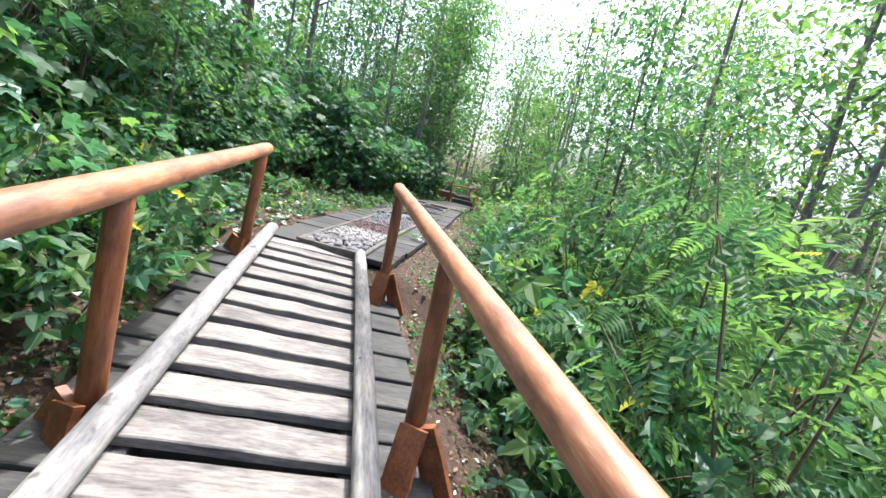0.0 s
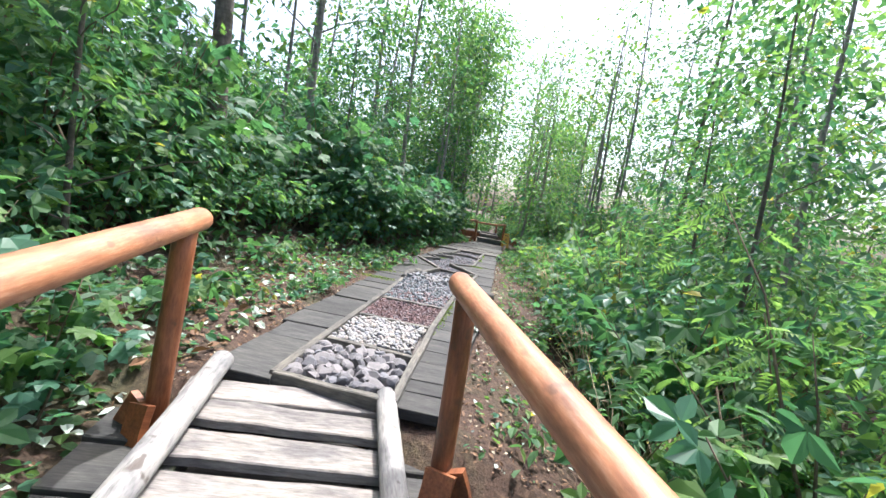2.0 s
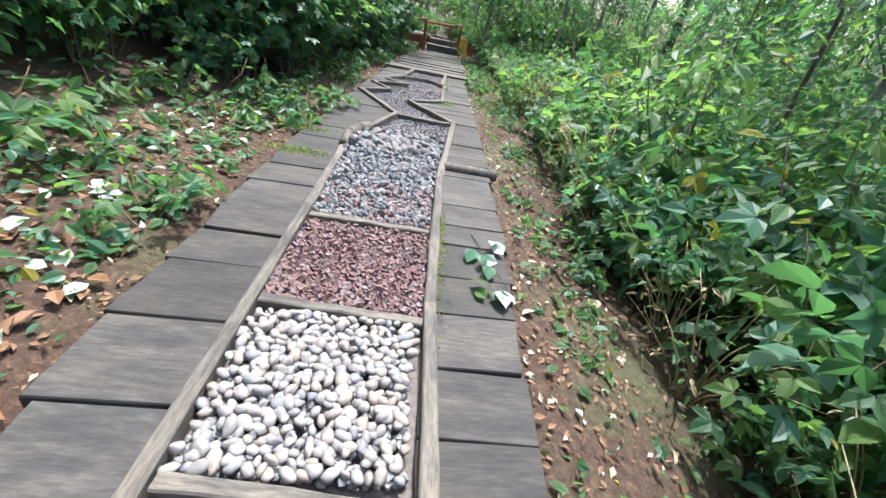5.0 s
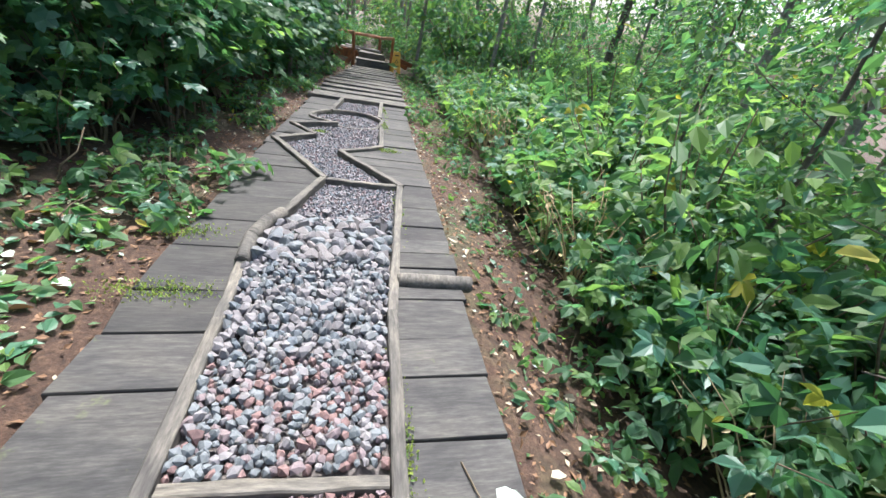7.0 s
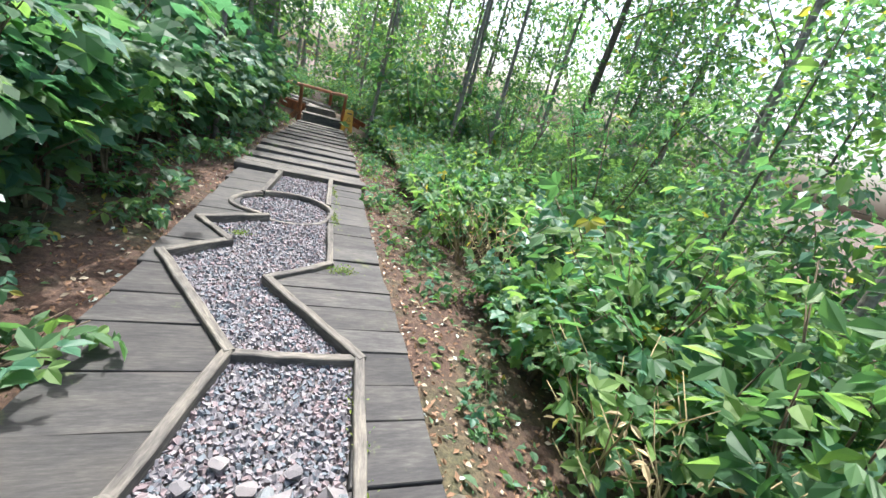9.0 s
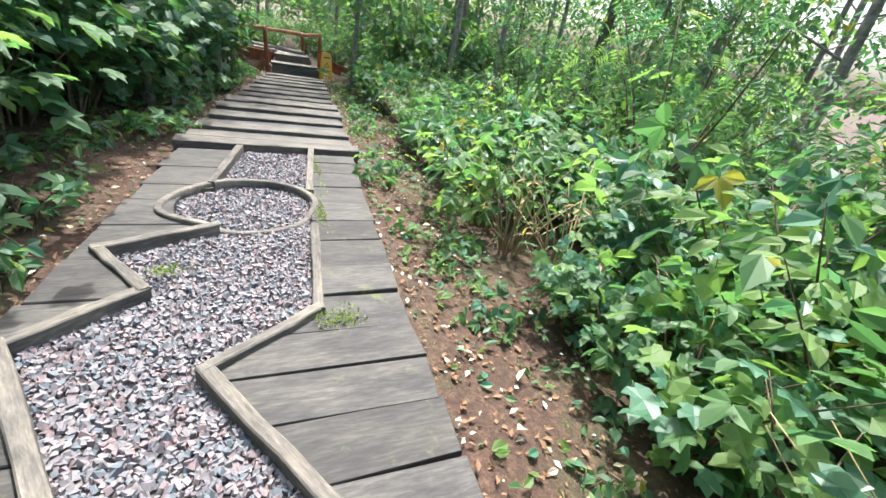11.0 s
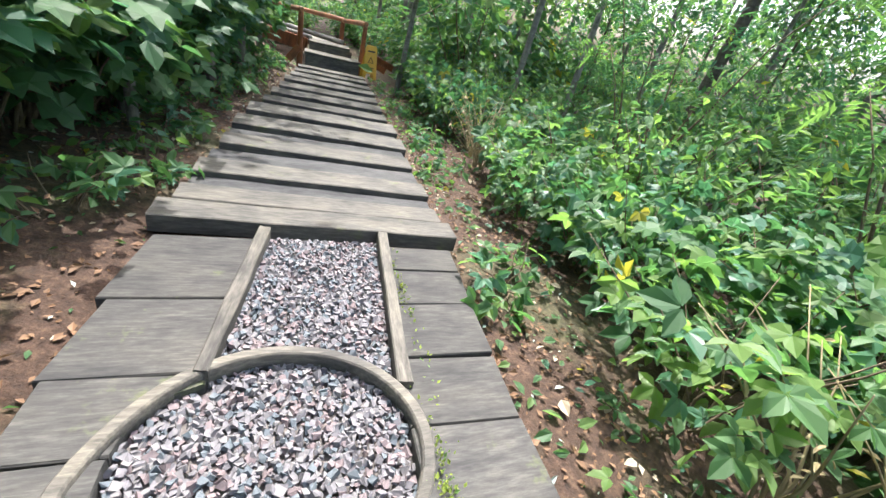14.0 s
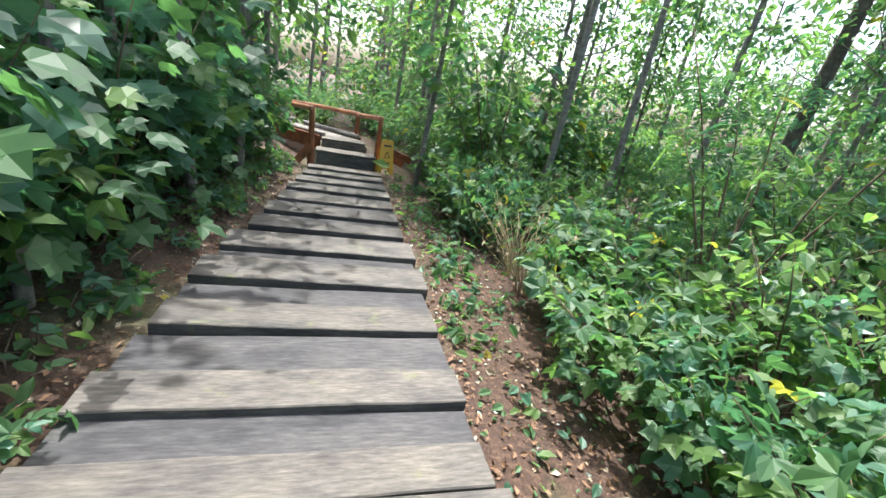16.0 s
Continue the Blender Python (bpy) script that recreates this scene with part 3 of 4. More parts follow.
def handrail(points, posts, label, seed, group, r=0.056, braces=()):
    """A round stained rail on posts; the posts run from foot to head, some with a slanted brace."""
    h = tagged(new("handrail"), label, "handrail", group=group)
    for i, (p, q) in enumerate(zip(points, points[1:])):
        m, L = upright(p, q)
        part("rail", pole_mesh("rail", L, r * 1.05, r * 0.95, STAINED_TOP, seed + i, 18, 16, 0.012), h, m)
    for i, (foot, head, w) in enumerate(posts):
        m, L = upright(foot, head)
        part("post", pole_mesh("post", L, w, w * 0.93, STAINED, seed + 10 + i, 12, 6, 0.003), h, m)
    for i, (foot, head) in enumerate(braces):
        m = between(foot, head, (0.3, 1, 0))
        L = (Vector(head) - Vector(foot)).length
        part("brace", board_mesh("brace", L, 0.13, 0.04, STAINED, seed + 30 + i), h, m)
    return h


def rail_point(side, y):
    if side < 0:
        return Vector((-1.31 + (4.3 - y) * 0.302, y, 0.88 - (4.3 - y) * 0.061))
    return Vector((0.06 + (4.2 - y) * 0.303, y, 0.785 - (4.2 - y) * 0.056))


for side, far, near, nm in ((-1, 4.18, 1.72, "left"), (1, 4.18, 2.08, "right")):
    posts, braces = [], []
    for y in (far - 0.13, near, near - 2.2):
        top = rail_point(side, y) - Vector((0, 0, 0.03))
        foot = Vector((top.x + 0.03 * side, y - 0.06, deck_z(y) - 0.12))
        posts.append((foot, top, 0.052))
        braces.append((foot + Vector((0.21 * side, -0.02, -0.02)), foot + Vector((0.035 * side, 0, 0.34))))
        braces.append((foot + Vector((-0.03 * side, -0.17, 0.0)), foot + Vector((0.0, -0.035, 0.34))))
    handrail([rail_point(side, far), rail_point(side, -2.0)], posts, "orange stained round timber handrail with shadowed posts", 60 if side < 0 else 70, "footbridge handrails", braces=braces)


# ---- the far footbridge ----
def build_far_bridge():
    zb = deck_z(20.3)
    bx = tagged(new("step_block"), "grey timber step block at the far footbridge", "step")
    for (p, q, w, t) in (((-0.04, 20.45, 0.0), (1.04, 20.42, 0.0), 0.42, 0.05), ((-0.02, 20.26, -0.052), (1.02, 20.24, -0.052), 0.04, 0.2), ((0.05, 20.95, 0.16), (0.86, 20.95, 0.16), 0.5, 0.05), ((0.05, 20.72, 0.108), (0.9, 20.70, 0.108), 0.04, 0.13)):
        strip_board(bx, "block_board", p, q, w, t, BEAM, int(abs(p[1]) * 31))
    br = tagged(new("footbridge"), "far footbridge turning aside with orange stained sides", "footbridge")
    a, c = Vector((0.42, 21.2, 0.13)), Vector((-1.9, 24.6, 0.02))
    d = (c - a).normalized()
    sd = Vector((d.y, -d.x, 0))
    n = 16
    for i in range(n):
        p = a + (c - a) * (i / n)
        strip_board(br, "slat", p - sd * 0.45, p + sd * 0.45, 0.19, 0.045, TREAD, 500 + i)
    for o in (-0.5, 0.5):
        strip_board(br, "side_board", a + sd * o + Vector((0, 0, 0.03)), c + sd * o + Vector((0, 0, 0.03)), 0.05, 0.26, STAINED, 520)
    for o in (-0.42, 0.42):
        m, L = upright(a + sd * o + Vector((0, 0, 0.05)), c + sd * o + Vector((0, 0, 0.05)))
        part("kerb_log", pole_mesh("kerb_log", L, 0.05, 0.05, LOG, 9), br, m)
    handrail([(1.08, 20.35, 0.70), (0.77, 21.8, 0.60), (-1.1, 24.0, 0.50)], [((1.06, 20.4, -0.3), (1.07, 20.4, 0.68), 0.05), ((0.77, 21.8, -0.2), (0.77, 21.8, 0.58), 0.05), ((-1.0, 23.9, -0.2), (-1.0, 23.9, 0.48), 0.05)],
             "orange stained handrail of the far footbridge", 90, "far handrails", 0.045, [((1.75, 20.45, 0.0), (1.08, 20.42, 0.2)), ((1.6, 20.45, -0.08), (1.08, 20.42, 0.08))])
    handrail([(-0.15, 20.2, 0.70), (-0.93, 22.5, 0.58)], [((-0.12, 20.3, -0.35), (-0.15, 20.3, 0.68), 0.055), ((-0.90, 22.4, -0.2), (-0.92, 22.4, 0.56), 0.05)],
             "orange stained handrail of the far footbridge", 95, "far handrails", 0.045, [((-0.35, 20.28, -0.25), (-0.14, 20.28, 0.05))])
    # yellow folding floor sign
    sg = tagged(new("floor_sign"), "yellow plastic folding caution sign standing open", "floor sign")
    sg.location = (1.2, 20.12, deck_z(20.1) + 0.005)
    sg.rotation_euler = (0, 0, radians(6))
    for sgn in (1, -1):
        bm = bmesh.new()
        out = [(-0.15, 0), (-0.145, 0.0), (-0.085, 0.0), (-0.07, 0.10), (0.07, 0.10), (0.085, 0.0), (0.145, 0.0), (0.11, 0.58), (0.085, 0.62), (-0.085, 0.62), (-0.11, 0.58)][1:]
        f = [bm.verts.new((x, -0.012, z)) for x, z in out]
        g = [bm.verts.new((x, 0.012, z)) for x, z in out]
        nn = len(out)
        for i in range(nn):
            bm.faces.new((f[i], f[(i + 1) % nn], g[(i + 1) % nn], g[i]))
        bm.faces.new(f[::-1])
        bm.faces.new(g)
        bmesh.ops.recalc_face_normals(bm, faces=bm.faces)
        me = bpy.data.meshes.new("panel")
        bm.to_mesh(me)
        bm.free()
        me.materials.append(SIGN)
        part("panel", me, sg, pose(0, -0.11 * sgn, 0, -10 * sgn, 0, 0))
    lean = pose(0, -0.11, 0, -10, 0, 0) @ Matrix.Translation((0, -0.016, 0))
    tri = mesh_of("print", [(-0.06, 0, 0.3), (0.06, 0, 0.3), (0, 0, 0.42), (-0.04, 0, 0.31), (0.04, 0, 0.31), (0, 0, 0.395)], [(0, 1, 4, 3), (1, 2, 5, 4), (2, 0, 3, 5)], [INK])
    part("print", tri, sg, lean)
    for z0, z1 in ((0.5, 0.53), (0.2, 0.22)):
        part("print", mesh_of("print", [(-0.07, 0, z0), (0.07, 0, z0), (0.07, 0, z1), (-0.07, 0, z1)], [(0, 1, 2, 3)], [INK]), sg, lean)


build_far_bridge()


# ---- plants ----
def leaf_oval(w=0.5):
    v = [(0, 0, 0), (-w * 0.46, 0.3, 0.07), (-w * 0.4, 0.66, 0.05), (0, 1, -0.14), (w * 0.4, 0.66, 0.05), (w * 0.46, 0.3, 0.07)]
    return np.array(v), [(0, 3, 2, 1), (0, 5, 4, 3)]


def leaf_lobed():
    """A five-lobed maple leaf, folded a little along its midrib."""
    half = [(-0.14, 0.0, 0.03), (-0.52, 0.14, 0.0), (-0.38, 0.37, 0.06), (-0.55, 0.50, 0.02), (-0.52, 0.76, -0.06), (-0.27, 0.70, 0.04)]
    v = [(0, 0.06, 0), (0, 0.5, 0.0), (0, 1.0, -0.14)] + half + [(-x, y, z) for x, y, z in half]
    f = []
    for o, flip in ((3, False), (9, True)):
        for q in ((0, o, o + 1, o + 2), (0, o + 2, 1), (1, o + 2, o + 3), (1, o + 3, o + 4, o + 5), (1, o + 5, 2)):
            f.append(q[::-1] if flip else q)
    return np.array(v), f


def leaf_pinnate(pairs=5):
    V, Fc = [], []
    def leaflet(o, ang, L):
        b = len(V)
        d, n = np.array((math.sin(ang), math.cos(ang), 0)), np.array((math.cos(ang), -math.sin(ang), 0))
        V.extend([o, o + d * L * 0.5 + n * L * 0.17 + (0, 0, 0.02), o + d * L + (0, 0, -0.03), o + d * L * 0.5 - n * L * 0.17 + (0, 0, 0.02)])
        Fc.append((b, b + 1, b + 2, b + 3))
    for i in range(pairs):
        y = 0.25 + 0.65 * i / pairs
        for sgn in (-1, 1):
            leaflet(np.array((0, y, -0.12 * y * y)), sgn * 1.1, 0.34 - 0.02 * i)
    leaflet(np.array((0, 0.88, -0.1)), 0, 0.3)
    return np.array(V), Fc


def leaf_trefoil():
    V, Fc = [], []
    base, faces = leaf_oval(0.62)
    for ang, o, s in ((0, (0, 0.3, 0), 0.72), (1.25, (0.02, 0.28, 0), 0.58), (-1.25, (-0.02, 0.28, 0), 0.58)):
        R = np.array(Matrix.Rotation(-ang, 3, "Z"))
        k = len(V)
        V.extend(((base * s) @ R.T + o).tolist())
        Fc.extend([tuple(i + k for i in f) for f in faces])
    return np.array(V), Fc


def leaf_simple():
    return np.array([(0, 0, 0), (-0.28, 0.45, 0.07), (0, 1, -0.1), (0.28, 0.45, 0.07)]), [(0, 3, 2, 1)]


def scatter_leaves(name, pos, dirs, sizes, template, mats, weights, r, droop=0.25):
    tv, tf = template
    n, k = len(pos), len(tv)
    d = dirs + r.normal(size=(n, 3)) * 0.35
    d[:, 2] -= droop * 2.0
    d /= np.linalg.norm(d, axis=1)[:, None]
    up = np.tile((0.0, 0.0, 1.0), (n, 1)) + r.normal(size=(n, 3)) * 0.5
    side = np.cross(d, up)
    side /= np.linalg.norm(side, axis=1)[:, None] + 1e-9
    nrm = np.cross(side, d)
    V = pos[:, None, :] + sizes[:, None, None] * (tv[None, :, 0:1] * side[:, None, :] + tv[None, :, 1:2] * d[:, None, :] + tv[None, :, 2:3] * nrm[:, None, :])
    V = V.reshape(-1, 3)
    Fc, S = [], []
    ch = r.choice(len(mats), size=n, p=np.array(weights) / sum(weights))
    for i in range(n):
        b = i * k
        for f in tf:
            Fc.append([b + j for j in f])
            S.append(int(ch[i]))
    return mesh_of(name, V, Fc, mats, S)


def tubes(name, lines, mat, sides=3):
    V, Fc = [], []
    for pts, r0, r1 in lines:
        b, n = len(V), len(pts)
        for i, p in enumerate(pts):
            q = pts[min(i + 1, n - 1)] - pts[max(i - 1, 0)]
            q = Vector(q).normalized()
            a = q.orthogonal().normalized()
            c = q.cross(a)
            rad = r0 + (r1 - r0) * i / (n - 1)
            for k in range(sides):
                t = 2 * math.pi * k / sides
                V.append(tuple(Vector(p) + a * rad * math.cos(t) + c * rad * math.sin(t)))
        for i in range(n - 1):
            for k in range(sides):
                Fc.append((b + i * sides + k, b + i * sides + (k + 1) % sides, b + (i + 1) * sides + (k + 1) % sides, b + (i + 1) * sides + k))
        Fc.append(tuple(b + (n - 1) * sides + k for k in range(sides)))
    return mesh_of(name, V, Fc, [mat], smooth=True)


def shrub(seed, h, spread, stems, leaves, size, template, mats, weights, label, name="shrub", low=0.2, bend=0.5, stem_mat=None, cat="shrub", clump=0.10):
    """Arching stems from one root with side shoots, clothed in leaves."""
    r = np.random.default_rng(seed)
    lines, pos, dirs = [], [], []
    for i in range(stems):
        a = r.uniform(0, 6.28)
        out = np.array((math.cos(a), math.sin(a), 0.0))
        hh, sp = h * r.uniform(0.55, 1.05), spread * r.uniform(0.3, 1.0)
        curve = []
        for t in np.linspace(0, 1, 5):
            curve.append(np.array((0, 0, -0.05)) + out * (0.06 + sp * t ** (1 + bend)) + np.array((0, 0, hh * (t - 0.22 * bend * t * t) * 1.1)) + r.normal(size=3) * 0.02)
        lines.append((curve, 0.006 + 0.006 * h, 0.003))
        for j in range(max(1, leaves // stems)):
            t = low + (1 - low) * math.sqrt(r.uniform())
            f = t * 4
            k = min(3, int(f))
            p = curve[k] + (curve[k + 1] - curve[k]) * (f - k)
            sa = r.uniform(0, 6.28)
            off = np.array((math.cos(sa), math.sin(sa), r.uniform(-0.3, 0.5)))
            reach = abs(r.normal()) * clump * h
            pos.append(p + off * reach)
            dirs.append(off + out * 0.4)
    e = tagged(new(name), label, cat)
    part("stems", tubes("stems", lines, stem_mat or TWIG), e)
    r2 = np.random.default_rng(seed + 1)
    sizes = size * r2.uniform(0.55, 1.25, len(pos))
    lv = part("leaves", scatter_leaves("leaves", np.array(pos), np.array(dirs), sizes, template, mats, weights, r2), e)
    lv["kind"] = "stuff"
    return e


def tree(seed, h, rad, lean, crown0, leaves, size, mats, weights, label, bark, width=1.6):
    r = np.random.default_rng(seed)
    trunk = []
    la = r.uniform(0, 6.28)
    for t in np.linspace(0, 1, 12):
        w = 0.012 * h * t
        trunk.append(np.array((lean[0] * t * h + w * math.sin(5 * t + la), lean[1] * t * h + w * math.cos(4 * t + la), h * t - 0.15)))
    e = tagged(new("tree"), label, "tree")
    part("trunk", tubes("trunk", [(trunk, rad, rad * 0.18)], bark, 9), e)
    limbs, pos, dirs = [], [], []
    nl = 15
    for i in range(nl):
        t = crown0 + (0.97 - crown0) * (i + r.uniform(0, 0.8)) / nl
        k = min(10, int(t * 11))
        p0 = trunk[k] + (trunk[k + 1] - trunk[k]) * (t * 11 - k)
        a = i * 2.4 + r.uniform(-0.5, 0.5)
        L = width * (1.15 - 0.7 * (t - crown0) / (1 - crown0)) * r.uniform(0.6, 1.15)
        out = np.array((math.cos(a), math.sin(a), 0))
        pts = [p0 + out * L * s + np.array((0, 0, L * (0.55 * s - 0.15 * s * s))) + r.normal(size=3) * 0.03 for s in np.linspace(0, 1, 5)]
        limbs.append((pts, rad * 0.3 * (1.1 - t), 0.006))
        for c in range(5):
            s = r.uniform(0.3, 1.05)
            cc = p0 + out * L * s + np.array((0, 0, L * (0.5 * s - 0.15 * s * s))) + r.normal(size=3) * 0.16 * width
            m = max(2, leaves // (nl * 5))
            q = r.normal(size=(m, 3)) * np.array((0.30, 0.30, 0.16)) * width * 0.55
            pos.extend(cc + q)
            dirs.extend(q + out * 0.2 + 1e-3)
    part("limbs", tubes("limbs", limbs, bark, 4), e)
    pos, dirs = np.array(pos), np.array(dirs)
    dirs /= np.linalg.norm(dirs, axis=1)[:, None] + 1e-9
    lv = part("leaves", scatter_leaves("leaves", pos, dirs, size * r.uniform(0.6, 1.3, len(pos)), leaf_simple(), mats, weights, r), e)
    lv["kind"] = "stuff"
    return e


GREENS = [LEAF_DARK, LEAF_MID, LEAF_LIGHT, LEAF_BLUE, LEAF_YELLOW]
PROTO = {
    "bramble_a": shrub(1, 1.2, 0.85, 12, 175, 0.215, leaf_trefoil(), GREENS, (3, 4, 2, 3, 0.06), "leafy green bramble bush beside the boardwalk", clump=0.13),
    "bramble_b": shrub(2, 1.05, 0.9, 12, 175, 0.2, leaf_trefoil(), GREENS, (1.5, 5, 5, 1, 0.1), "leafy bright green bramble bush", clump=0.13),
    "oval_a": shrub(3, 1.6, 0.9, 11, 420, 0.122, leaf_oval(0.62), GREENS, (3, 4, 2, 3, 0.08), "tall green shrub with broad leaves", bend=0.4, clump=0.13),
    "oval_b": shrub(4, 1.4, 0.9, 11, 440, 0.108, leaf_oval(0.58), GREENS, (1, 4, 6, 1, 0.12), "sunlit yellow green shrub with broad leaves", bend=0.4, clump=0.13),
    "maple_a": shrub(5, 1.9, 0.85, 10, 290, 0.175, leaf_lobed(), GREENS, (3, 4, 1, 5, 0.02), "young maple with large lobed dark leaves", name="sapling", low=0.2, bend=0.5, cat="sapling", clump=0.14),
    "maple_b": shrub(6, 1.3, 0.75, 9, 250, 0.145, leaf_lobed(), GREENS, (2, 4, 3, 3, 0.03), "young maple with lobed green leaves", name="sapling", low=0.15, bend=0.6, cat="sapling", clump=0.14),
    "rowan_a": shrub(7, 2.3, 1.0, 8, 160, 0.28, leaf_pinnate(), GREENS, (2, 5, 4, 1, 0.03), "rowan sapling with feathered green leaves", name="sapling", low=0.3, bend=0.4, cat="sapling", clump=0.13),
    "low_a": shrub(8, 0.32, 0.34, 8, 46, 0.13, leaf_trefoil(), GREENS, (2, 4, 3, 2, 0.1), "low green seedling on the forest floor", name="seedling", low=0.3, bend=0.8, cat="plant", clump=0.25),
    "low_b": shrub(9, 0.24, 0.3, 7, 38, 0.10, leaf_oval(0.6), GREENS, (2, 3, 4, 2, 0.2), "low leafy plant on the forest floor", name="seedling", low=0.3, bend=0.8, cat="plant", clump=0.25),
    "stalks": shrub(10, 1.1, 0.8, 18, 90, 0.08, leaf_oval(0.4), [STRAW, LEAF_MID, LEAF_YELLOW], (4, 4, 1), "tangle of dry stalks and sparse leaves", low=0.3, bend=0.6, stem_mat=STRAW),
    "thicket": shrub(11, 2.0, 1.3, 9, 560, 0.175, leaf_simple(), GREENS, (2, 5, 4, 1, 0.08), "dense leafy thicket under the trees", name="thicket", low=0.05, bend=0.4, cat="thicket", clump=0.16),
    "thicket_dark": shrub(12, 2.2, 1.2, 9, 560, 0.17, leaf_simple(), GREENS, (4, 4, 2, 3, 0.05), "dense dark green thicket under the trees", name="thicket", low=0.05, bend=0.4, cat="thicket", clump=0.16),
    "grass": shrub(13, 0.7, 0.5, 24, 130, 0.38, (np.array([(-0.012, 0, 0), (0.012, 0, 0), (0.02, 0.5, 0.05), (-0.02, 0.5, 0.05), (0, 1, -0.1)]), [(0, 1, 2, 3), (3, 2, 4)]), GREENS, (0.5, 3, 6, 1, 0.5), "tall sunlit grass tuft", name="grass_tuft", low=0.0, bend=0.8, cat="grass", stem_mat=LEAF_LIGHT),
    "tree_a": tree(21, 11.0, 0.10, (0.025, 0.01), 0.28, 2000, 0.17, GREENS, (2, 4, 4, 1, 0.05), "slender tree with grey bark and airy crown", BARK, 1.9),
    "tree_b": tree(22, 9.0, 0.06, (0.04, -0.02), 0.2, 1700, 0.16, GREENS, (1.5, 4, 5, 1, 0.1), "thin forest tree with light green crown", BARK, 1.7),
    "tree_c": tree(23, 12.5, 0.14, (-0.02, 0.02), 0.42, 1900, 0.18, GREENS, (2, 4, 4, 1, 0.05), "tall forest tree with dark trunk", BARK_DARK, 2.2),
    "tree_d": tree(24, 6.5, 0.045, (0.02, 0.03), 0.1, 1800, 0.14, GREENS, (3, 4, 3, 3, 0.04), "young bushy tree with dense leaves", BARK_DARK, 1.5),
    "pole_tree": tree(26, 9.5, 0.055, (0.03, -0.015), 0.5, 420, 0.14, GREENS, (1, 4, 5, 1, 0.1), "slim pale trunk with a small high crown", BARK, 1.3),
    "airy_tree": tree(27, 9.0, 0.09, (0.03, 0.0), 0.28, 700, 0.19, GREENS, (0.5, 3, 7, 0.5, 0.6), "airy sunlit tree with sparse pale leaves", BARK, 2.3),
    "far_tree": tree(25, 10.0, 0.12, (0.0, 0.0), 0.05, 1400, 0.38, GREENS, (2, 5, 4, 1, 0.05), "broad leafy tree at the edge of the wood", BARK_DARK, 3.2),
}
used = set()
r = np.random.default_rng(99)


def plant(kind, x, y, s=1.0, turn=None, dz=0.0, tilt=(0, 0)):
    turn = r.uniform(0, 360) if turn is None else turn
    m = pose(x, y, ground_z(x, y) + dz - 0.02, tilt[0], tilt[1], turn)
    if kind not in used:
        used.add(kind)
        ob = PROTO[kind]
        ob.matrix_basis = m
        ob.scale = (s, s, s)
        return ob
    src = PROTO[kind]
    ob = copy_thing(src, m)
    ob.scale = (s, s, s * r.uniform(0.9, 1.1))
    return ob


def pick(*pairs):
    names, w = [p[0] for p in pairs], np.array([p[1] for p in pairs], float)
    return names[r.choice(len(names), p=w / w.sum())]


# left bank, from the walkway outwards
for y in np.arange(-2.5, 20.5, 0.45):
    le = left_edge(y)
    if r.uniform() < 0.9:
        plant(pick(("low_a", 1), ("low_b", 1)), le - r.uniform(0.2, 0.9), y, r.uniform(0.6, 1.2))
    open_bank = 4.0 < y < 9.0
    if open_bank:
        plant(pick(("low_a", 1), ("low_b", 1)), le - r.uniform(0.7, 1.5), y, r.uniform(0.8, 1.4))
    d = r.uniform(1.6, 2.1) if open_bank else r.uniform(0.9, 1.2)
    plant(pick(("bramble_a", 3), ("oval_a", 2), ("maple_b", 3)), le - d, y, r.uniform(0.6, 0.9) if y < 10 else r.uniform(0.85, 1.15))
for y in np.arange(-3, 22, 0.7):
    le = left_edge(min(y, 20))
    plant(pick(("oval_a", 3), ("bramble_a", 2), ("maple_a", 4), ("rowan_a", 1)), le - r.uniform(1.9, 2.5) - (0.5 if 4 < y < 9 else 0), y, r.uniform(1.0, 1.35))
    plant(pick(("thicket_dark", 4), ("maple_a", 1)), le - r.uniform(3.0, 4.0), y, r.uniform(0.9, 1.2))
    plant(pick(("thicket_dark", 3), ("thicket", 1)), le - r.uniform(4.6, 6.5), y, r.uniform(1.1, 1.5))
for y in np.arange(-4, 30, 1.5):
    plant(pick(("tree_d", 1), ("pole_tree", 2), ("airy_tree", 1)), left_edge(min(max(y, -6), 20)) - (r.uniform(5.0, 6.5) if 1 < y < 9 else r.uniform(3.4, 6.0)), y, r.uniform(0.9, 1.25))
# leafy cover at the foot of the handrail
for y in np.arange(-1.6, 4.4, 0.42):
    plant(pick(("bramble_a", 2), ("maple_b", 2), ("low_a", 2)), rail_point(-1, min(y, 3.9)).x - r.uniform(0.42, 0.7), y, r.uniform(0.5, 0.72))
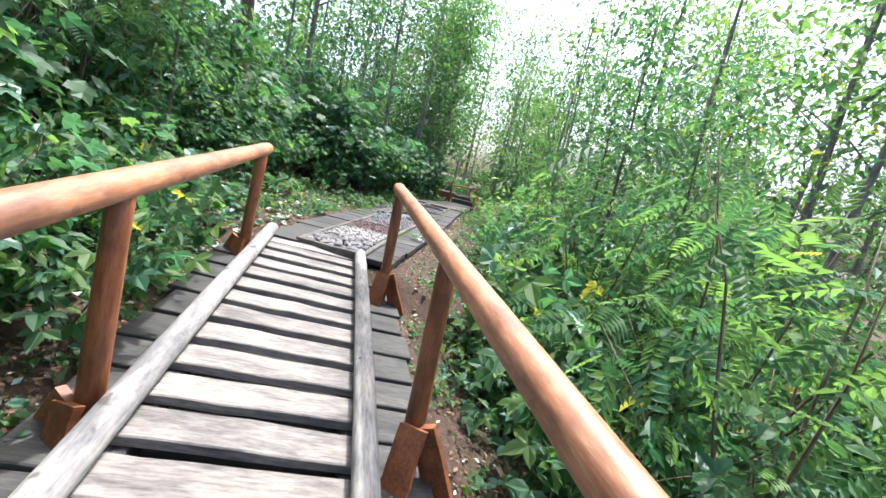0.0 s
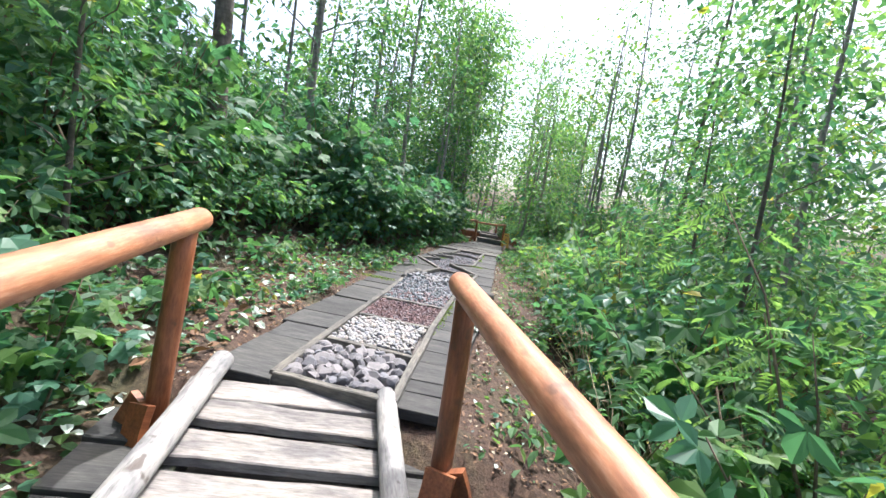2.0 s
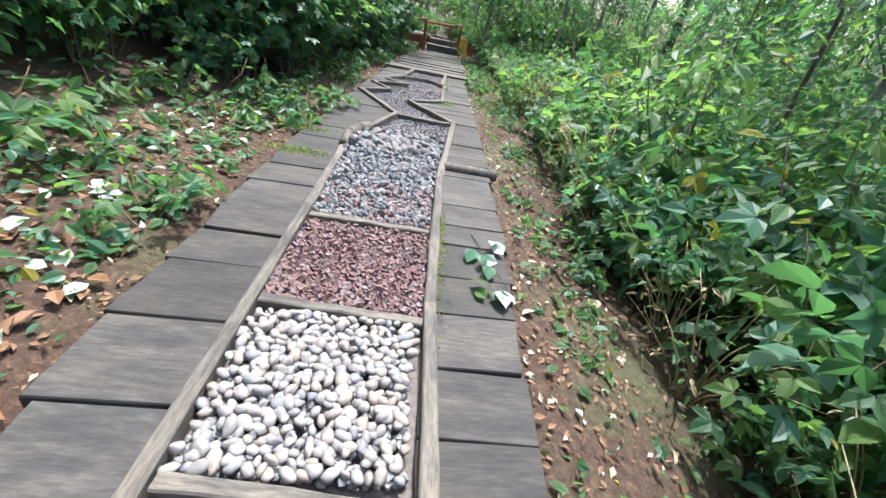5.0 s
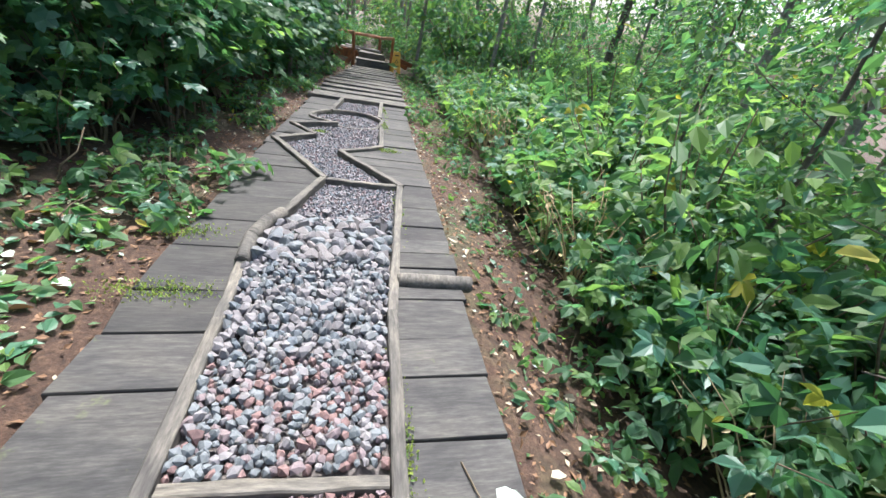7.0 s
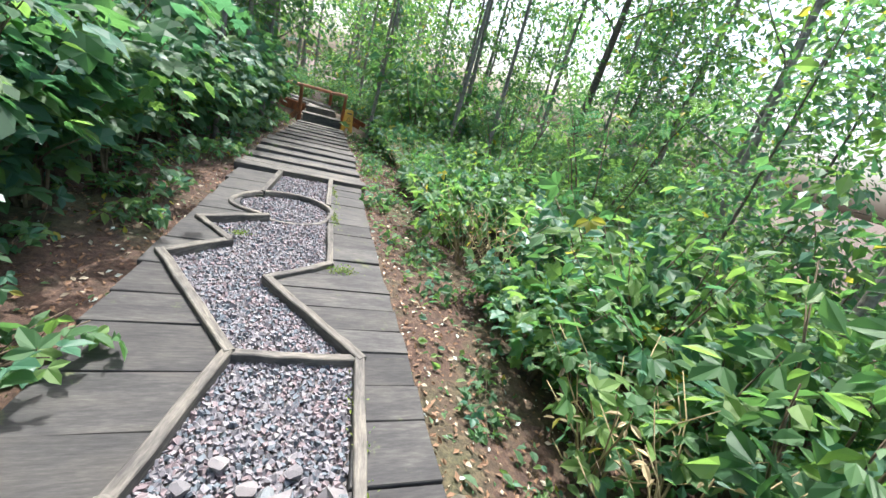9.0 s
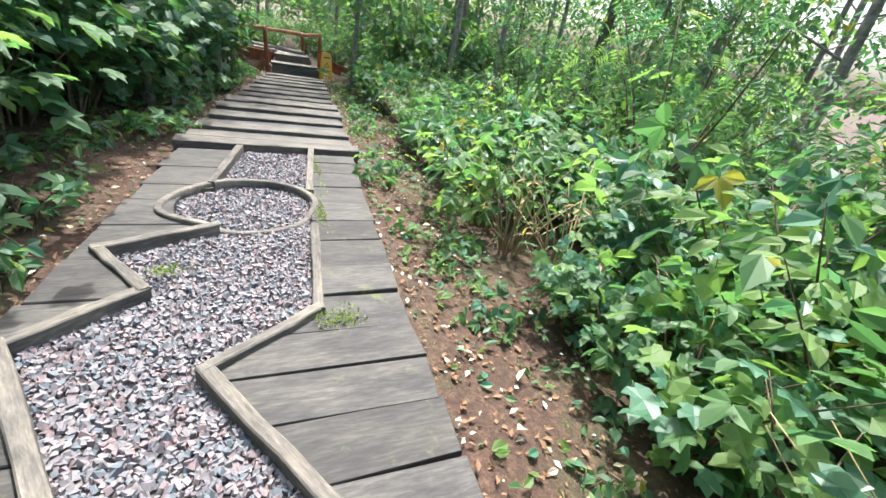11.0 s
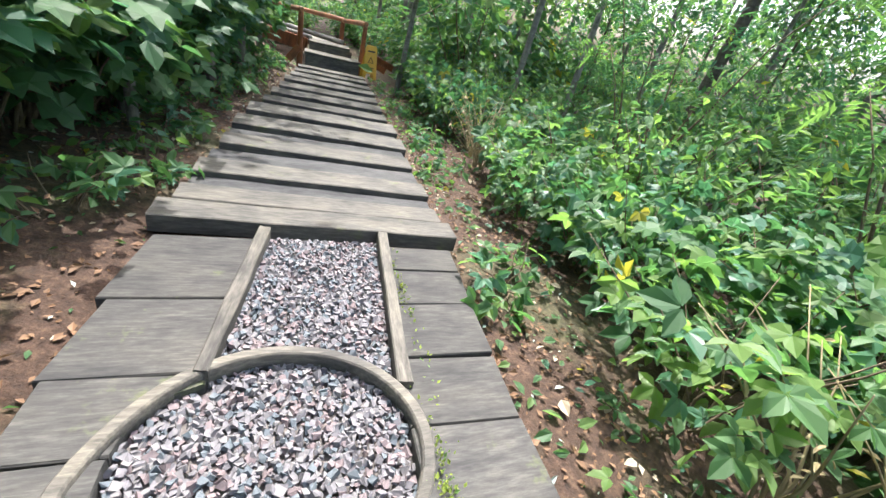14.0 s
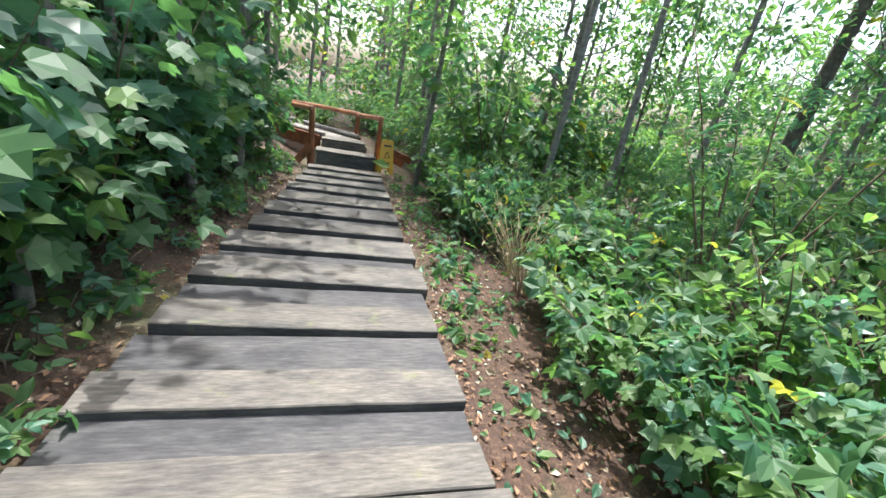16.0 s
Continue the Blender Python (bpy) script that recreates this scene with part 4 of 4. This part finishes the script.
# right bank
for y in np.arange(-2.5, 20.5, 0.45):
    re = right_edge(y)
    if r.uniform() < 0.8:
        plant(pick(("low_a", 1), ("low_b", 1)), re + r.uniform(0.32, 0.75), y, r.uniform(0.5, 1.0))
    plant(pick(("bramble_b", 3), ("bramble_a", 3), ("stalks", 3), ("maple_b", 1.2)), re + r.uniform(1.0, 1.35), y, r.uniform(0.6, 0.9))
for y in np.arange(-3, 23, 0.7):
    re = right_edge(min(y, 20))
    plant(pick(("oval_b", 2), ("bramble_b", 3), ("bramble_a", 2), ("maple_b", 1.5)), re + r.uniform(1.8, 2.4), y, r.uniform(1.0, 1.35) if y < 11 else r.uniform(0.8, 1.1))
    if y > 2.5:
        plant(pick(("oval_b", 3), ("bramble_b", 3), ("rowan_a", 1.2), ("maple_b", 1)), re + r.uniform(2.9, 4.0), y, r.uniform(1.3, 1.7) if 1 < y < 11 else r.uniform(0.9, 1.3))
    if y > 4:
        plant(pick(("thicket", 3), ("oval_b", 1)), re + r.uniform(4.6, 7.0), y, r.uniform(1.0, 1.3))
for i in range(34):
    plant("grass", r.uniform(2.6, 8.0), r.uniform(-0.5, 5.5), r.uniform(0.8, 1.4))
for x, y, s in ((2.6, 2.2, 1.15), (3.0, 3.4, 1.25), (2.3, 4.4, 1.0)):
    plant("rowan_a", x, y, s)

for x, y, k, s in ((1.7, 3.9, "bramble_a", 1.3), (2.3, 4.9, "oval_a", 1.1), (2.0, 5.9, "bramble_a", 1.2), (2.6, 6.7, "oval_a", 1.2), (2.3, 7.7, "bramble_a", 1.2), (2.3, 2.9, "oval_a", 1.0)):
    plant(k, x, y, s)
for y in np.arange(9.0, 20.0, 0.4):
    plant(pick(("low_a", 2), ("low_b", 1)), left_edge(y) - r.uniform(0.32, 0.75), y, r.uniform(0.6, 1.05))

# maples that lean over the stepped boards, and leafy young trees on the sunny side
for y in np.arange(10.2, 19.5, 0.8):
    plant("maple_a", left_edge(y) - r.uniform(0.78, 1.1), y + r.uniform(-0.2, 0.2), r.uniform(0.75, 1.05))
for i in range(16):
    x, y = r.uniform(1.6, 4.0), r.uniform(20.5, 27.0)
    plant("thicket", x, y, r.uniform(0.6, 1.0))
    plant("thicket", r.uniform(-2.0, 2.2), r.uniform(25.5, 29.0), r.uniform(0.5, 0.8))
# trees that stand out
for x, y, k, s in ((-3.6, 7.6, "tree_c", 1.0), (-4.6, 3.2, "tree_c", 0.9), (-4.2, 11.5, "tree_a", 1.0), (-3.8, 16.0, "pole_tree", 1.1), (-5.5, 6.0, "tree_c", 1.0), (-3.0, -3.0, "tree_c", 1.0),
                   (-2.4, 1.4, "tree_d", 0.62), (-2.9, 5.0, "tree_d", 0.6),
                   (-1.36, 14.7, "pole_tree", 0.75), (-1.5, 14.95, "pole_tree", 0.5), (-2.6, 12.6, "tree_d", 0.6), (-3.1, 11.0, "tree_d", 0.75),
                   (-0.98, 18.3, "tree_b", 1.0), (-1.1, 19.0, "tree_a", 0.85), (-0.85, 20.6, "tree_b", 1.05), (-1.15, 16.9, "tree_b", 0.9), (1.75, 19.8, "tree_b", 0.95), (-1.0, 19.5, "pole_tree", 0.9), (-1.25, 19.9, "pole_tree", 1.0), (-1.45, 19.2, "pole_tree", 0.8), (-1.7, 20.3, "tree_b", 0.95), (-1.15, 20.7, "pole_tree", 0.9), (-1.9, 20.9, "pole_tree", 1.1), (-2.2, 19.8, "pole_tree", 1.0), (-2.0, 22.4, "tree_b", 1.0), (-1.9, 25.2, "tree_b", 1.0), (-1.75, 15.9, "tree_b", 0.9), (-1.95, 17.3, "tree_b", 1.0), (-2.3, 13.6, "tree_a", 0.8),
                   (4.0, 19.2, "pole_tree", 1.3), (5.1, 18.7, "pole_tree", 1.3), (4.6, 20.8, "pole_tree", 1.1), (6.5, 17.1, "tree_c", 0.95), (4.8, 20.5, "airy_tree", 1.0), (6.3, 18.2, "pole_tree", 1.2),
                   (2.4, 23.0, "pole_tree", 1.2), (2.0, 24.6, "pole_tree", 1.1), (3.0, 25.0, "airy_tree", 1.1), (4.6, 24.0, "airy_tree", 1.1), (-0.4, 26.0, "pole_tree", 1.1), (-1.4, 27.0, "airy_tree", 0.9), (6.2, 23.0, "airy_tree", 1.1),
                   (0.6, 33.0, "airy_tree", 1.0), (3.0, 34.0, "airy_tree", 1.2), (-2.5, 33.0, "airy_tree", 1.1), (5.5, 31.0, "airy_tree", 1.2), (1.9, 30.0, "airy_tree", 0.9),
                   (6.0, 6.5, "airy_tree", 0.9), (5.2, 9.6, "airy_tree", 0.85), (6.8, 12.5, "airy_tree", 1.0), (7.5, 9.0, "airy_tree", 1.0), (9.0, 4.8, "airy_tree", 1.0), (8.5, 11.0, "airy_tree", 1.1), (8.0, 15.5, "airy_tree", 1.1), (10.0, 7.0, "airy_tree", 1.2), (11.5, 12.0, "airy_tree", 1.2), (10.5, 19.0, "tree_a", 1.1), (13.0, 16.0, "airy_tree", 1.2),
                   (3.0, 4.7, "tree_d", 0.6), (2.9, 6.7, "tree_d", 0.8), (3.1, 8.3, "tree_d", 0.75), (3.6, 10.2, "tree_d", 0.6),
                   (6.6, 7.8, "tree_b", 1.0), (7.8, 13.5, "tree_b", 1.0), (7.2, 16.5, "tree_b", 0.9), (8.8, 18.0, "tree_b", 1.1), (7.6, 20.5, "tree_b", 1.0), (5.6, 21.6, "tree_b", 0.9), (9.4, 9.0, "tree_b", 1.1), (5.4, 26.0, "tree_b", 1.0), (3.2, 28.0, "tree_b", 1.0), (0.0, 37.0, "airy_tree", 1.8), (3.2, 38.0, "airy_tree", 1.8), (-2.4, 37.0, "airy_tree", 1.8), (6.5, 36.0, "airy_tree", 1.7), (4.2, 22.2, "tree_d", 0.7), (6.0, 19.6, "tree_d", 0.8), (8.0, 17.0, "tree_d", 0.9), (6.8, 14.4, "tree_d", 0.8), (6.4, 11.2, "tree_d", 0.8), (3.8, -1.8, "tree_b", 1.0)):
    plant(k, x, y, s)
# undergrowth and edge of the wood further out
for i in range(62):
    a, d = r.uniform(-1.7, 1.0), r.uniform(12.5, 24)
    x, y = d * math.sin(a), 8 + d * math.cos(a)
    if -2.6 < x < 2.0 and y < 26:
        continue
    plant(pick(("thicket", 3), ("thicket_dark", 1)), x, y, r.uniform(1.2, 1.8))
for i in range(42):
    a, d = r.uniform(-1.9, 1.1), r.uniform(22, 40)
    x, y = d * math.sin(a), 8 + d * math.cos(a)
    if (x > 9 and y < 13) or abs(a) < 0.12:
        continue
    plant(pick(("far_tree", 4), ("airy_tree", 1)) if a > -0.9 else pick(("far_tree", 2), ("tree_c", 2)), x, y, r.uniform(0.75, 1.15))


# ---- forest floor ----
def litter():
    n = 18000
    pos, dirs = [], []
    rr = np.random.default_rng(5)
    while len(pos) < n:
        y = rr.uniform(-2, 20)
        if rr.uniform() < 0.5:
            x = left_edge(y) - abs(rr.normal()) * 1.0 - 0.02
        else:
            x = right_edge(y) + abs(rr.normal()) * 0.8 + 0.02
        pos.append((x, y, ground_z(x, y) + 0.012))
        a = rr.uniform(0, 6.28)
        dirs.append((math.cos(a), math.sin(a), 0.2))
    me = scatter_leaves("leaf_litter", np.array(pos), np.array(dirs), 0.036 * rr.uniform(0.4, 1.5, n), leaf_simple(), [LITTER_A, LITTER_B, LITTER_C, LEAF_MID], (8, 1.3, 0.5, 1), rr, 0.05)
    tagged(new("leaf_litter", me), "fallen brown and pale leaves on the soil", "leaf litter", kind="stuff")


litter()


def cut_greens():
    rr = np.random.default_rng(15)
    n = 1500
    ys = rr.uniform(2.5, 9.0, n)
    xs = np.array([left_edge(y) for y in ys]) - 0.15 - np.abs(rr.normal(size=n)) * 0.75
    pos = np.array([(x, y, ground_z(x, y) + 0.03) for x, y in zip(xs, ys)])
    a = rr.uniform(0, 6.28, n)
    dirs = np.stack([np.cos(a), np.sin(a), 0.15 + 0 * a], 1)
    me = scatter_leaves("cut_leaves", pos, dirs, 0.085 * rr.uniform(0.5, 1.3, n), leaf_oval(0.65), [LITTER_C, LEAF_BLUE, LEAF_MID, LITTER_A, LEAF_LIGHT], (2, 4, 3, 2, 1), rr, 0.05)
    tagged(new("cut_leaves", me), "cut green and silvery leaves strewn on the bank", "leaf litter", kind="stuff")
    n = 900
    ys = rr.uniform(3.0, 20.0, n)
    xs = np.array([right_edge(y) for y in ys]) + 0.1 + np.abs(rr.normal(size=n)) * 0.6
    pos = np.array([(x, y, ground_z(x, y) + 0.03) for x, y in zip(xs, ys)])
    a = rr.uniform(0, 6.28, n)
    dirs = np.stack([np.cos(a), np.sin(a), 0.25 + 0 * a], 1)
    me = scatter_leaves("ground_leaves", pos, dirs, 0.075 * rr.uniform(0.5, 1.3, n), leaf_oval(0.6), [LEAF_MID, LEAF_LIGHT, LITTER_B, LEAF_BLUE], (4, 3, 1, 2), rr, 0.05)
    tagged(new("ground_leaves", me), "small green leaves creeping over the soil", "ground cover", kind="stuff")


cut_greens()


def moss_tufts():
    rr = np.random.default_rng(6)
    pos, dirs = [], []
    for (cx, cy, sx, sy, n) in ((-1.2, 7.75, 0.14, 0.05, 500), (-1.24, 8.35, 0.10, 0.05, 300), (-0.09, 6.85, 0.02, 0.22, 350), (-0.12, 6.3, 0.02, 0.2, 160), (0.1, 8.9, 0.02, 0.2, 120), (0.16, 10.5, 0.07, 0.04, 220), (-0.62, 11.0, 0.04, 0.03, 120), (0.2, 11.7, 0.02, 0.12, 200), (0.27, 12.7, 0.015, 0.3, 150)):
        for _ in range(n):
            pos.append((cx + rr.normal() * sx, cy + rr.normal() * sy, 0.006))
            a = rr.uniform(0, 6.28)
            dirs.append((math.cos(a), math.sin(a), 1.2))
    me = scatter_leaves("moss", np.array(pos), np.array(dirs), 0.018 * rr.uniform(0.5, 1.3, len(pos)), leaf_simple(), [MOSS, LEAF_LIGHT], (4, 1), rr, 0.0)
    tagged(new("moss", me), "yellow green moss on the damp planks", "moss", kind="stuff")


moss_tufts()


def fallen_sprig():
    rr = np.random.default_rng(8)
    pos = np.array([(0.16 + rr.normal() * 0.07, 6.42 + rr.normal() * 0.14, 0.02 + 0.03 * rr.uniform()) for _ in range(11)])
    dirs = np.array([(rr.normal(), rr.normal(), 0.15) for _ in range(11)])
    e = tagged(new("fallen_sprig"), "cut leafy sprig lying on the planks", "sprig")
    part("stem", tubes("stem", [([np.array((0.10, 6.75, 0.012)), np.array((0.16, 6.5, 0.02)), np.array((0.24, 6.15, 0.012))], 0.004, 0.002)], TWIG), e)
    part("leaves", scatter_leaves("leaves", pos, dirs, 0.13 * rr.uniform(0.7, 1.2, 11), leaf_oval(0.7), [LITTER_C, LEAF_LIGHT, LEAF_BLUE], (3, 1, 2), rr, 0.0), e)


fallen_sprig()
